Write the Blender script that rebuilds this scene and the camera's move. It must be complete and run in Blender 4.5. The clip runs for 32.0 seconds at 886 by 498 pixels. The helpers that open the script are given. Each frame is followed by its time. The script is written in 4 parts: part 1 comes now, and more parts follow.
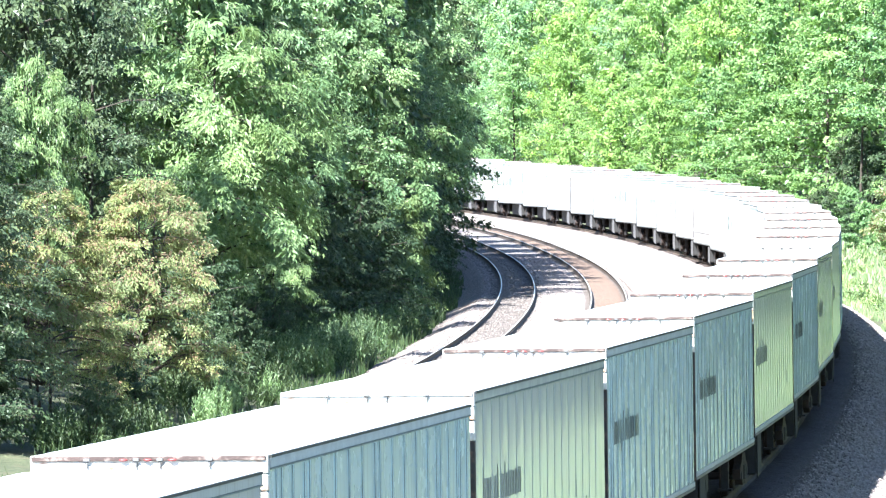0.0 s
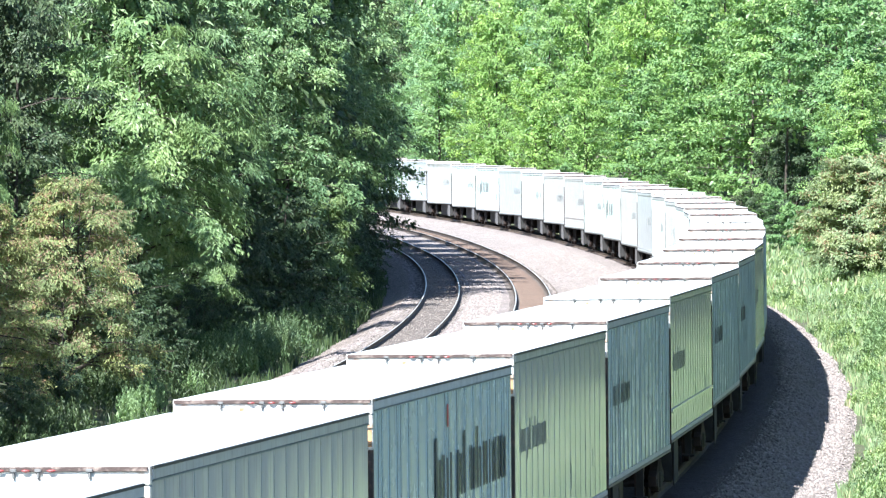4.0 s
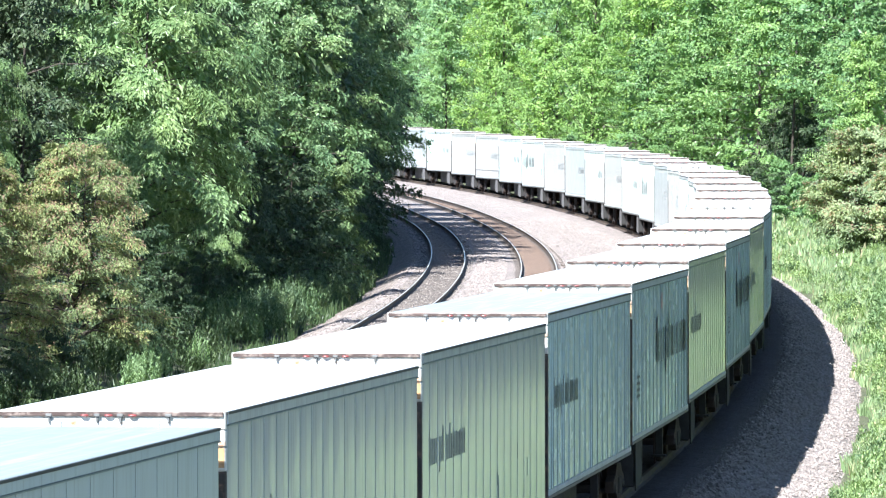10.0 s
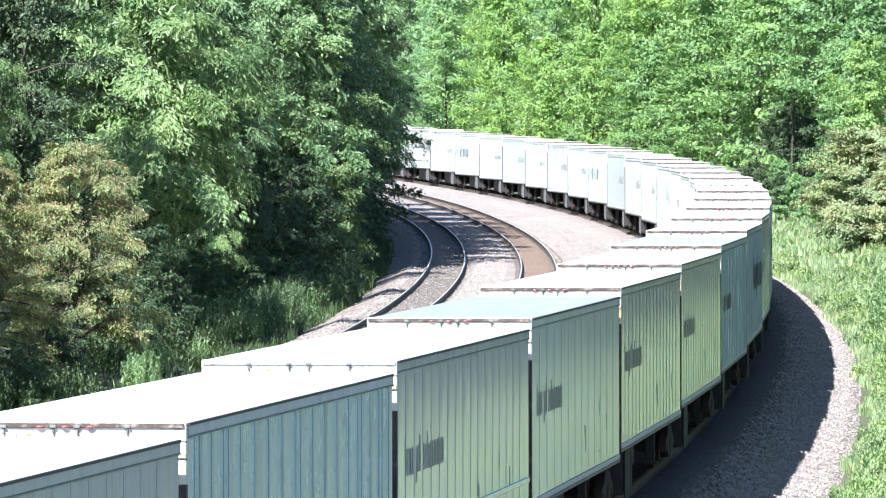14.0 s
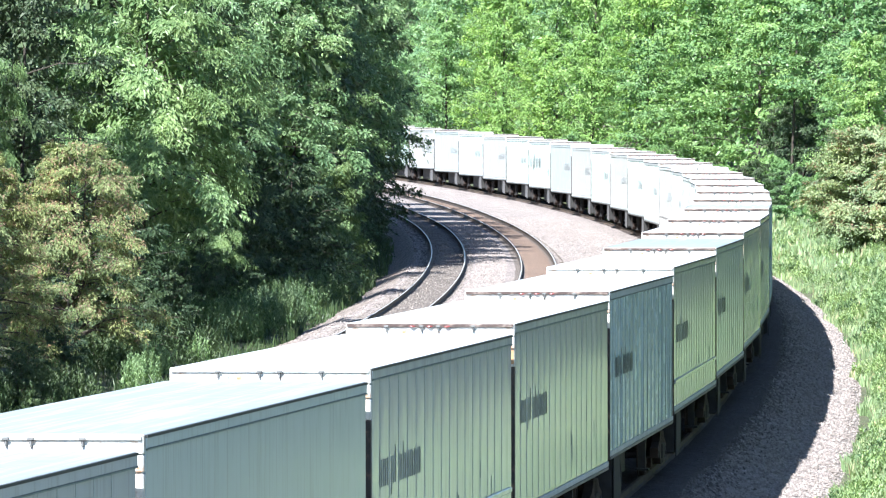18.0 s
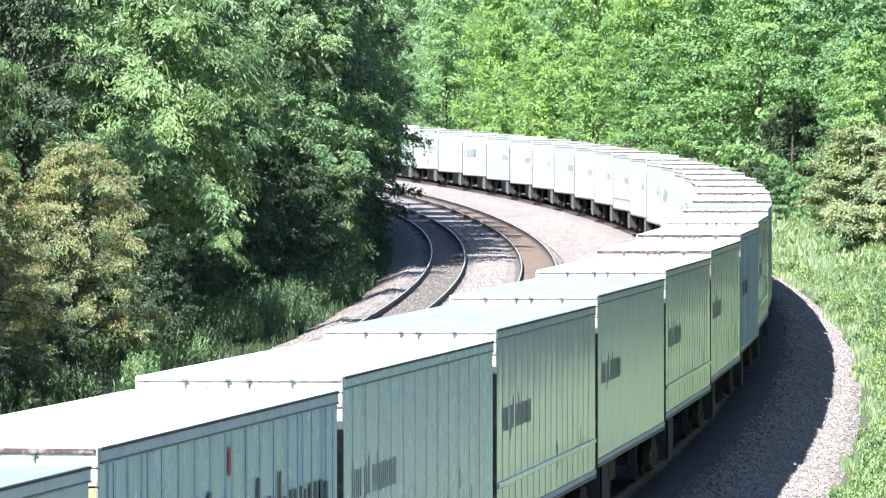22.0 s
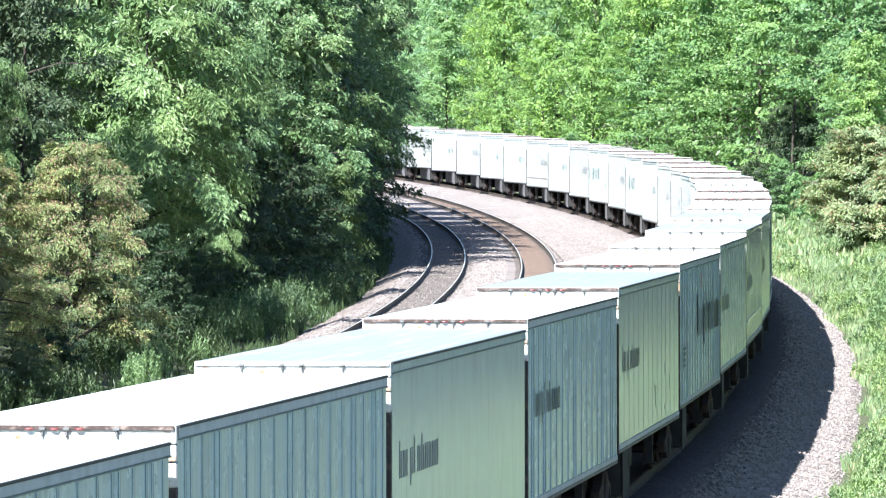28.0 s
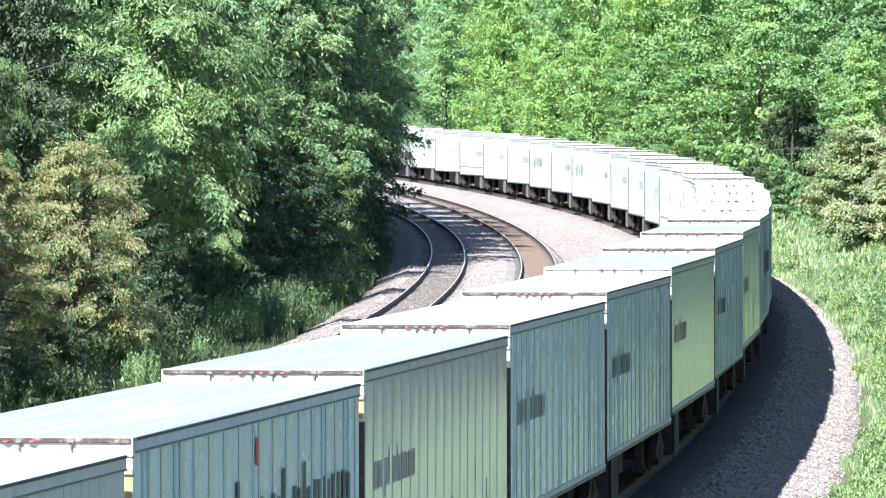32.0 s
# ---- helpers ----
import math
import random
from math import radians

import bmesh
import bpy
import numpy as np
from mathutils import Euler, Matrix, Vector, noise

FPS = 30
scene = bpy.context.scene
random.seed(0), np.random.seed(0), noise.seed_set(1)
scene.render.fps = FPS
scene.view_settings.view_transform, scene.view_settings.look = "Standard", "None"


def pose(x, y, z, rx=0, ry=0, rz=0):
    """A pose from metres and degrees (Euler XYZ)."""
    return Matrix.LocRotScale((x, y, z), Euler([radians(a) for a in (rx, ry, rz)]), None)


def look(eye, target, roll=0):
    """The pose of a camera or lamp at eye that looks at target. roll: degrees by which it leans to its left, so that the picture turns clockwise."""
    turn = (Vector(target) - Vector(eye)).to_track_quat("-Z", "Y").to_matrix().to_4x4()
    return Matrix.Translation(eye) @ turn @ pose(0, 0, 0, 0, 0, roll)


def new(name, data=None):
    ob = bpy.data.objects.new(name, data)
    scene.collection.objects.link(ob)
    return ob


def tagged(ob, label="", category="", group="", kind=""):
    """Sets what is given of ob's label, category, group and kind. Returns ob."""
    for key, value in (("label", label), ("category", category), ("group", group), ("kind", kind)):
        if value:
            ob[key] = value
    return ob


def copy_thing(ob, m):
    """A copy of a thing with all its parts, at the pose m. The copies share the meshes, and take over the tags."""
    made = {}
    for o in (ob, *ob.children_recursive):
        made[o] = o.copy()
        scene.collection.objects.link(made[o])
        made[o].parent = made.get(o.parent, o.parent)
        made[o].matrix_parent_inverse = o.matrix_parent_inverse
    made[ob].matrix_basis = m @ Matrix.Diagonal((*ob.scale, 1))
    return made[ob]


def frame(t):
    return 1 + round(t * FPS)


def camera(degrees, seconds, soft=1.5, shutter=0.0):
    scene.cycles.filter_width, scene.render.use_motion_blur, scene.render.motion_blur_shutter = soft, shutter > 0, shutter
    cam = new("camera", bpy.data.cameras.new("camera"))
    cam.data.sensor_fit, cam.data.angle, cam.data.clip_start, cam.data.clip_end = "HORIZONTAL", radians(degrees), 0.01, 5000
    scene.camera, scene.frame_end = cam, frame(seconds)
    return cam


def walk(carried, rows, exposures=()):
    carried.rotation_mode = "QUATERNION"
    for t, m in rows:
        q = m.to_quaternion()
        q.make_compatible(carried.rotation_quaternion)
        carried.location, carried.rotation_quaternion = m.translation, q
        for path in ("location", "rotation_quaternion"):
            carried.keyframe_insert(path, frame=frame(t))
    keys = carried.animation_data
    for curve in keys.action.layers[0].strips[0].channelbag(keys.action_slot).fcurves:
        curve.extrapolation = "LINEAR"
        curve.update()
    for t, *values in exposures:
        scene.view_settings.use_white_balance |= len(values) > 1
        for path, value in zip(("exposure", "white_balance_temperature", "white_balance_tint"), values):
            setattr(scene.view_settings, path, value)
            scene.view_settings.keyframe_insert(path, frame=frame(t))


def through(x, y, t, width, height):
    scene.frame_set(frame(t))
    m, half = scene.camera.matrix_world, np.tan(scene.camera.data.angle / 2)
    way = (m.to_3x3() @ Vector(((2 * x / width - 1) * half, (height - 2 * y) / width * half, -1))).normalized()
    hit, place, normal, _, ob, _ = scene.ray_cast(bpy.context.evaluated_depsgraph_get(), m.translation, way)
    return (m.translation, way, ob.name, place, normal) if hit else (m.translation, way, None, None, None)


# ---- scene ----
# One long lens on a bank beside the line; it pans, tilts and then holds still.
EYE = (0.0, 0.0, 7.891)
cam = camera(7.856, 32.0, soft=1.22)
BASE = look(EYE, (0.0, 100.0, 7.891 - 100.0 * math.tan(0.02612))) @ pose(0, 0, 0, 0, 0, 1.1943)


def aim(pan, tilt, lean):
    return BASE @ pose(0, 0, 0, 0, 0, lean) @ pose(0, 0, 0, tilt, 0, 0) @ pose(0, 0, 0, 0, pan, 0)


walk(cam, [(t, aim(a, b, c)) for t, a, b, c in (
    (0, 0.6169, 0.2885, -0.655), (0.5, 0.5568, 0.2803, -0.619), (1, 0.2618, 0.2939, -0.586),
    (1.5, 0.0279, 0.2995, -0.541), (2, -0.1079, 0.2893, -0.56), (2.5, -0.0759, 0.2707, -0.493),
    (3, -0.0684, 0.2778, -0.48), (3.5, -0.0672, 0.2785, -0.482), (5.5, 0.0048, 0.3232, -0.061),
    (6, -0.0085, 0.2378, -0.04), (6.5, -0.0092, 0.1193, -0.025), (7, -0.0058, 0.0273, 0.01),
    (7.5, -0.0009, 0.0196, 0.0), (8, 0.0013, 0.0191, 0.0), (9, -0.0021, 0.0072, 0.02),
    (12, -0.0027, 0.0063, 0.019), (20, -0.0011, 0.0026, 0.03), (28, 0, 0, 0.01), (32, -0.0014, -0.0013, 0.02))],
    exposures=[(t, e, 5800, 8) for t, e in ((0, 2.44), (1, 2.36), (2, 2.06), (3, 1.85), (6, 1.8), (32, 1.8))])

# ---- sky and sun ----
SUN = Vector((-0.33, -0.64, 0.69)).normalized()
world = bpy.data.worlds.new("sky")
scene.world = world
world.use_nodes = True
sky = world.node_tree.nodes.new("ShaderNodeTexSky")
sky.sky_type, sky.sun_disc = "NISHITA", False
sky.air_density, sky.dust_density, sky.ozone_density = 1.0, 0.4, 4.0
sky.sun_elevation, sky.sun_rotation = math.asin(SUN.z), math.atan2(SUN.x, SUN.y)
background = world.node_tree.nodes["Background"]
background.inputs["Strength"].default_value = 0.051
world.node_tree.links.new(sky.outputs["Color"], background.inputs["Color"])
sun = new("sun", bpy.data.lights.new("sun", "SUN"))
sun.data.energy, sun.data.angle, sun.data.color = 4.55, radians(0.5), (1.0, 0.95, 0.86)
sun.matrix_world = look(SUN * 300, (0, 0, 0))


# ---- the line's plan: x, y and heading at s metres along the train's track ----
BEND_AT = np.array([0, 70, 140, 210, 280, 350, 420, 500.0])
BEND = np.array([0.000412, 0.00064, 0.000555, 0.000624, 0.000563, 0.00063, 0.000617, 0.000605])
STEP, S0 = 0.5, -260.0
S = S0 + STEP * np.arange(3400)
K = np.interp(S, BEND_AT, BEND, right=0.0006)
K[S > 900] = 0.0
HEAD = np.concatenate([[0], np.cumsum((K[1:] + K[:-1]) / 2 * STEP)])
HEAD += 1.438009 - np.interp(0, S, HEAD)
PX = np.concatenate([[0], np.cumsum((np.cos(HEAD[1:]) + np.cos(HEAD[:-1])) / 2 * STEP)])
PY = np.concatenate([[0], np.cumsum((np.sin(HEAD[1:]) + np.sin(HEAD[:-1])) / 2 * STEP)])
PX += -3.98946 - np.interp(0, S, PX)
PY += 67.85464 - np.interp(0, S, PY)


def plan(s, lat):
    """World x, y at s along the line and lat metres to its left; arrays or numbers."""
    h = np.interp(s, S, HEAD)
    return np.interp(s, S, PX) - np.sin(h) * lat, np.interp(s, S, PY) + np.cos(h) * lat


def track_left(s):
    return np.interp(s, [100, 140, 220, 280, 320, 360], [11.2, 11.32, 11.54, 11.68, 11.9, 11.9])


def track_middle(s):
    return np.interp(s, [150, 205, 250, 310, 370], [7.45, 7.52, 7.6, 7.72, 7.55])


def wobble(s, lat, size, seed=0):
    """Smooth cheap noise in -1..1."""
    a = np.sin(s / size * 1.7 + seed) * np.sin(lat / size * 2.1 + 1.3 * seed)
    b = np.sin(s / size * 3.9 + lat / size * 1.1 + 2.7 * seed)
    c = np.sin(s / size * 0.7 - lat / size * 4.3 + 5.1 * seed)
    return (a + 0.6 * b + 0.5 * c) / 2.1


def bed_height(s, lat):
    """Top of the ballast."""
    z = np.interp(lat, [-4.4, -3.9, -2.95, -1.75, -1.5, 1.6, 3.0, 5.5, 6.8, 9.1, 10.0, 13.1, 14.4, 15.2],
                  [-1.4, -1.05, -0.82, -0.26, -0.2, -0.2, -0.42, -0.42, -0.2, -0.2, -0.21, -0.2, -0.72, -1.0])
    return z + 0.025 * wobble(s, lat, 1.3) + 0.012 * wobble(s, lat, 0.31, 3)


def ground_height(s, lat):
    """The land beside the line, with the bank on which the camera stands."""
    z = np.interp(lat, [-900, -300, -90, -40, -14, -7, -4.6, -3.4, -2, 13, 14.2, 16, 24, 60, 200, 900],
                  [60, 40, 16, 7.0, 0.5, -0.95, -1.15, -1.25, -1.5, -1.3, -1.0, -0.85, 0.2, 6, 24, 50])
    x, y = plan(s, lat)
    far = np.clip((np.abs(lat) - 4) / 20, 0, 1)
    mound = 6.1 * np.exp(-(x ** 2 + y ** 2) / 52.0)
    # the land near the camera lies low, so that the view is free
    low = np.clip((y - 20) / 160, 0, 1)
    low = low * low * (3 - 2 * low)
    z = np.where(z > 0, z * (0.12 + 0.88 * low), z)
    return z + mound + 0.08 * np.clip((np.abs(lat - 5) - 9) / 3, 0, 1) * wobble(s, lat, 2.7) + far * 0.5 * wobble(s, lat, 31)


# ---- materials ----
def material(name, rough=0.7, metal=0.0):
    m = bpy.data.materials.new(name)
    m.use_nodes = True
    p = m.node_tree.nodes["Principled BSDF"]
    p.inputs["Roughness"].default_value, p.inputs["Metallic"].default_value = rough, metal
    return m, m.node_tree.nodes, m.node_tree.links, p


def ramp(nodes, stops):
    r = nodes.new("ShaderNodeValToRGB")
    e = r.color_ramp.elements
    while len(e) < len(stops):
        e.new(0.5)
    for k, (at, c) in zip(e, stops):
        k.position, k.color = at, (*c, 1)
    return r


def noise_tex(nodes, links, vector, scale, detail=4.0, rough=0.55):
    n = nodes.new("ShaderNodeTexNoise")
    n.inputs["Scale"].default_value, n.inputs["Detail"].default_value, n.inputs["Roughness"].default_value = scale, detail, rough
    if vector is not None:
        links.new(vector, n.inputs["Vector"])
    return n


def mix(nodes, links, how, factor, a, b):
    n = nodes.new("ShaderNodeMix")
    n.data_type, n.blend_type = "RGBA", how
    for socket, value in ((n.inputs["Factor"], factor), (n.inputs[6], a), (n.inputs[7], b)):
        if isinstance(value, (int, float)):
            socket.default_value = value
        elif isinstance(value, tuple):
            socket.default_value = (*value, 1)
        else:
            links.new(value, socket)
    return n.outputs[2]


def plain(name, color, rough=0.6, metal=0.0, vary=0.25, scale=3.0, bump=0.0, dirt=None):
    """A surface with grain at two sizes, a slight tint from thing to thing and, where given, dirt of another colour."""
    m, nodes, links, p = material(name, rough, metal)
    where = nodes.new("ShaderNodeTexCoord").outputs["Object"]
    big = noise_tex(nodes, links, where, scale)
    fine = noise_tex(nodes, links, where, scale * 14, 3.0)
    dark = tuple(c * (1 - vary) for c in color)
    light = tuple(min(1, c * (1 + vary * 0.7)) for c in color)
    tone = ramp(nodes, [(0.3, dark), (0.7, light)])
    links.new(big.outputs["Fac"], tone.inputs["Fac"])
    grain = ramp(nodes, [(0.25, (0.78, 0.78, 0.78)), (0.75, (1, 1, 1))])
    links.new(fine.outputs["Fac"], grain.inputs["Fac"])
    out = mix(nodes, links, "MULTIPLY", 1.0, tone.outputs["Color"], grain.outputs["Color"])
    if dirt:
        spots = noise_tex(nodes, links, where, scale * 2.3, 6.0, 0.7)
        mask = ramp(nodes, [(0.52, (0, 0, 0)), (0.68, (1, 1, 1))])
        links.new(spots.outputs["Fac"], mask.inputs["Fac"])
        out = mix(nodes, links, "MIX", mask.outputs["Color"], out, dirt)
    links.new(out, p.inputs["Base Color"])
    if bump:
        b = nodes.new("ShaderNodeBump")
        b.inputs["Strength"].default_value, b.inputs["Distance"].default_value = bump, 0.02
        links.new(fine.outputs["Fac"], b.inputs["Height"])
        links.new(b.outputs["Normal"], p.inputs["Normal"])
    return m


def gravel(name, tones, scale=15.0, bump=0.6, patch=None):
    """Crushed stone: cells of several greys with dark gaps, and broad stains."""
    m, nodes, links, p = material(name, 0.9)
    where = nodes.new("ShaderNodeTexCoord").outputs["Object"]
    cells = nodes.new("ShaderNodeTexVoronoi")
    cells.inputs["Scale"].default_value = scale
    links.new(where, cells.inputs["Vector"])
    split = nodes.new("ShaderNodeSeparateColor")
    links.new(cells.outputs["Color"], split.inputs["Color"])
    tone = ramp(nodes, [(i / (len(tones) - 1) * 0.9 + 0.05, c) for i, c in enumerate(tones)])
    links.new(split.outputs["Red"], tone.inputs["Fac"])
    gap = ramp(nodes, [(0.0, (1, 1, 1)), (0.5, (0.92, 0.92, 0.92)), (0.8, (0.5, 0.5, 0.5))])
    links.new(cells.outputs["Distance"], gap.inputs["Fac"])
    out = mix(nodes, links, "MULTIPLY", 1.0, tone.outputs["Color"], gap.outputs["Color"])
    stain = noise_tex(nodes, links, where, 0.45, 5.0)
    soft = ramp(nodes, [(0.3, (0.78, 0.77, 0.76)), (0.7, (1.06, 1.04, 1.02))])
    links.new(stain.outputs["Fac"], soft.inputs["Fac"])
    out = mix(nodes, links, "MULTIPLY", 1.0, out, soft.outputs["Color"])
    heaps = noise_tex(nodes, links, where, 5.0, 4.0, 0.75)
    rough = ramp(nodes, [(0.36, (0.7, 0.69, 0.69)), (0.64, (1.2, 1.19, 1.19))])
    links.new(heaps.outputs["Fac"], rough.inputs["Fac"])
    out = mix(nodes, links, "MULTIPLY", 1.0, out, rough.outputs["Color"])
    if patch:
        spots = noise_tex(nodes, links, where, 1.1, 6.0, 0.7)
        mask = ramp(nodes, [(0.5, (0, 0, 0)), (0.66, (0.75, 0.75, 0.75))])
        links.new(spots.outputs["Fac"], mask.inputs["Fac"])
        out = mix(nodes, links, "MIX", mask.outputs["Color"], out, patch)
    links.new(out, p.inputs["Base Color"])
    b = nodes.new("ShaderNodeBump")
    b.inputs["Strength"].default_value, b.inputs["Distance"].default_value = bump, 0.05
    b.invert = True
    links.new(cells.outputs["Distance"], b.inputs["Height"])
    links.new(b.outputs["Normal"], p.inputs["Normal"])
    return m


def foliage(name, dark, mid, light, rough=0.45, through=0.35, odd=None):
    """Leaves: each takes its own green; light shines through them, and their skin is a little glossy."""
    m, nodes, links, p = material(name, rough)
    shape = nodes.new("ShaderNodeNewGeometry")
    tone = ramp(nodes, [(0.0, dark), (0.5, mid), (0.85, light)] + ([(0.97, odd)] if odd else []))
    links.new(shape.outputs["Random Per Island"], tone.inputs["Fac"])
    where = nodes.new("ShaderNodeTexCoord").outputs["Object"]
    drift = noise_tex(nodes, links, where, 0.5, 3.0)
    shift = ramp(nodes, [(0.3, (0.72, 0.8, 0.8)), (0.7, (1.2, 1.12, 0.95))])
    links.new(drift.outputs["Fac"], shift.inputs["Fac"])
    out = mix(nodes, links, "MULTIPLY", 1.0, tone.outputs["Color"], shift.outputs["Color"])
    info = nodes.new("ShaderNodeObjectInfo")
    each = ramp(nodes, [(0.0, (0.88, 0.91, 0.95)), (1.0, (1.12, 1.08, 0.98))])
    links.new(info.outputs["Random"], each.inputs["Fac"])
    out = mix(nodes, links, "MULTIPLY", 1.0, out, each.outputs["Color"])
    links.new(out, p.inputs["Base Color"])
    p.inputs["Specular IOR Level"].default_value = 0.35
    glow = nodes.new("ShaderNodeBsdfTranslucent")
    warm = mix(nodes, links, "MULTIPLY", 1.0, out, (1.2, 1.25, 0.65))
    links.new(warm, glow.inputs["Color"])
    both = nodes.new("ShaderNodeMixShader")
    both.inputs["Fac"].default_value = through
    links.new(p.outputs["BSDF"], both.inputs[1])
    links.new(glow.outputs["BSDF"], both.inputs[2])
    links.new(both.outputs["Shader"], nodes["Material Output"].inputs["Surface"])
    return m


def paint(name, color, rough, wave, streak=0.35, run=(5.0, 5.0, 0.35), panel=0.0, dirt=(0.3, 0.29, 0.25)):
    """Trailer paint: glossy white plate, slightly wavy, with rain streaks and road dirt."""
    m, nodes, links, p = material(name, rough)
    where = nodes.new("ShaderNodeTexCoord").outputs["Object"]
    long = nodes.new("ShaderNodeMapping")
    long.inputs["Scale"].default_value = run
    links.new(where, long.inputs["Vector"])
    info = nodes.new("ShaderNodeObjectInfo")
    push = nodes.new("ShaderNodeVectorMath")
    push.operation = "ADD"
    links.new(long.outputs["Vector"], push.inputs[0])
    links.new(info.outputs["Location"], push.inputs[1])
    runs = noise_tex(nodes, links, push.outputs["Vector"], 1.6, 5.0, 0.65)
    mask = ramp(nodes, [(0.5, (0, 0, 0)), (0.75, (1, 1, 1))])
    links.new(runs.outputs["Fac"], mask.inputs["Fac"])
    scale = nodes.new("ShaderNodeMath")
    scale.operation = "MULTIPLY"
    scale.inputs[1].default_value = streak
    links.new(mask.outputs["Color"], scale.inputs[0])
    out = mix(nodes, links, "MIX", scale.outputs["Value"], color, dirt)
    each = ramp(nodes, [(0.0, (0.93, 0.94, 0.94)), (1.0, (1.0, 1.0, 1.0))])
    links.new(info.outputs["Random"], each.inputs["Fac"])
    out = mix(nodes, links, "MULTIPLY", 1.0, out, each.outputs["Color"])
    links.new(out, p.inputs["Base Color"])
    smear = noise_tex(nodes, links, where, 1.7, 4.0)
    gloss = nodes.new("ShaderNodeMapRange")
    gloss.inputs["To Min"].default_value, gloss.inputs["To Max"].default_value = rough * 0.7, rough * 1.5
    links.new(smear.outputs["Fac"], gloss.inputs["Value"])
    links.new(gloss.outputs["Result"], p.inputs["Roughness"])
    dents = noise_tex(nodes, links, where, 1.1, 2.0)
    b = nodes.new("ShaderNodeBump")
    b.inputs["Strength"].default_value, b.inputs["Distance"].default_value = wave, 0.02
    height = dents.outputs["Fac"]
    if panel:
        # each sheet bulges a little between its seams
        apart = nodes.new("ShaderNodeSeparateXYZ")
        links.new(where, apart.inputs["Vector"])
        for how, value in (("SUBTRACT", 0.9), ("MULTIPLY", 2 * math.pi / panel), ("COSINE", 0.0), ("MULTIPLY", -0.22)):
            step = nodes.new("ShaderNodeMath")
            step.operation = how
            step.inputs[1].default_value = value
            links.new(apart.outputs["X"] if how == "SUBTRACT" else last, step.inputs[0])
            last = step.outputs["Value"]
        total = nodes.new("ShaderNodeMath")
        links.new(height, total.inputs[0])
        links.new(last, total.inputs[1])
        height = total.outputs["Value"]
    links.new(height, b.inputs["Height"])
    links.new(b.outputs["Normal"], p.inputs["Normal"])
    p.inputs["Specular IOR Level"].default_value = 0.35
    return m


PLATE = paint("white_plate", (0.655, 0.675, 0.685), 0.12, 0.3, 0.4, panel=0.92)
SMOOTH = paint("smooth_plate", (0.61, 0.69, 0.72), 0.17, 0.3, 0.35)
ROOF_PALE = paint("tinted_roof", (0.3, 0.335, 0.335), 0.4, 0.2, 0.9, (0.12, 7.0, 5.0), dirt=(0.6, 0.6, 0.59))
ROOF_BLUE = paint("pale_blue_roof", (0.29, 0.335, 0.335), 0.4, 0.2, 0.75, (0.12, 7.0, 5.0), dirt=(0.5, 0.5, 0.49))
SHEET = paint("white_sheet", (0.64, 0.76, 0.735), 0.24, 0.25, 0.5, (6.0, 6.0, 0.22), dirt=(0.17, 0.18, 0.165))
ROOF = paint("roof_sheet", (0.78, 0.79, 0.8), 0.4, 0.2, 0.2, (0.25, 6.0, 5.0))
TOP_RAIL = plain("dull_rail", (0.56, 0.6, 0.61), 0.6, 0.0, 0.15)
EDGE = plain("black_edge", (0.035, 0.04, 0.04), 0.6)
SEAM_SOFT = plain("soft_seam", (0.4, 0.45, 0.43), 0.5)
RAILS = plain("aluminium_rail", (0.72, 0.75, 0.76), 0.3, 0.0, 0.1)
SEAM = plain("seam_and_rib_shade", (0.2, 0.25, 0.235), 0.6)
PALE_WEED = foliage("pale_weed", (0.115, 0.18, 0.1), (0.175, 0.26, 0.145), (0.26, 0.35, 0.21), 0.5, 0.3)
RUSTY = plain("rusty_steel", (0.055, 0.037, 0.03), 0.85, 0.2, 0.35, 4.0, 0.4, (0.035, 0.027, 0.025))
FRAME = plain("worn_frame_paint", (0.72, 0.7, 0.66), 0.5, 0.0, 0.12, 2.0, 0.1, (0.33, 0.16, 0.07))
DARK = plain("dark_steel", (0.05, 0.048, 0.05), 0.7, 0.3, 0.3, 5.0, 0.2)
POST_SHADED = plain("shaded_post", (0.05, 0.042, 0.04), 0.7, 0.0, 0.35, 3.0, 0.1, (0.17, 0.11, 0.08))
RUBBER = plain("rubber", (0.035, 0.034, 0.034), 0.85, 0.0, 0.3, 6.0)
KEEPER = plain("grey_casting", (0.2, 0.2, 0.2), 0.6, 0.3)
GUTTER = plain("worn_gutter", (0.07, 0.045, 0.04), 0.7, 0.0, 0.3, 3.0, 0.0, (0.3, 0.24, 0.21))
DUSTY = plain("dusty_flap", (0.17, 0.165, 0.17), 0.85, 0.0, 0.2, 5.0)
LAMP_RED = plain("red_lens", (0.25, 0.05, 0.05), 0.3)
ORANGE = plain("rust_orange", (0.5, 0.3, 0.15), 0.6, 0.0, 0.3, 6.0)
INK = plain("faded_lettering", (0.34, 0.37, 0.29), 0.5, 0.0, 0.35, 2.0, 0.0, (0.52, 0.55, 0.48))
INK_DARK = plain("dark_lettering", (0.055, 0.08, 0.095), 0.5, 0.0, 0.25, 2.0)
RED = plain("red_mark", (0.5, 0.05, 0.05), 0.5)
INK_SUNLIT = plain("sunlit_lettering", (0.3, 0.32, 0.33), 0.5, 0.0, 0.2, 2.0, 0.0, (0.48, 0.5, 0.5))
STEEL = plain("rail_steel", (0.065, 0.048, 0.038), 0.7, 0.0, 0.3, 2.0)
RUST_RAIL = plain("rusty_rail", (0.13, 0.095, 0.07), 0.8, 0.0, 0.3, 2.0)
SHINE = plain("worn_rail_head", (0.8, 0.76, 0.7), 0.42, 0.55, 0.08, 1.0)
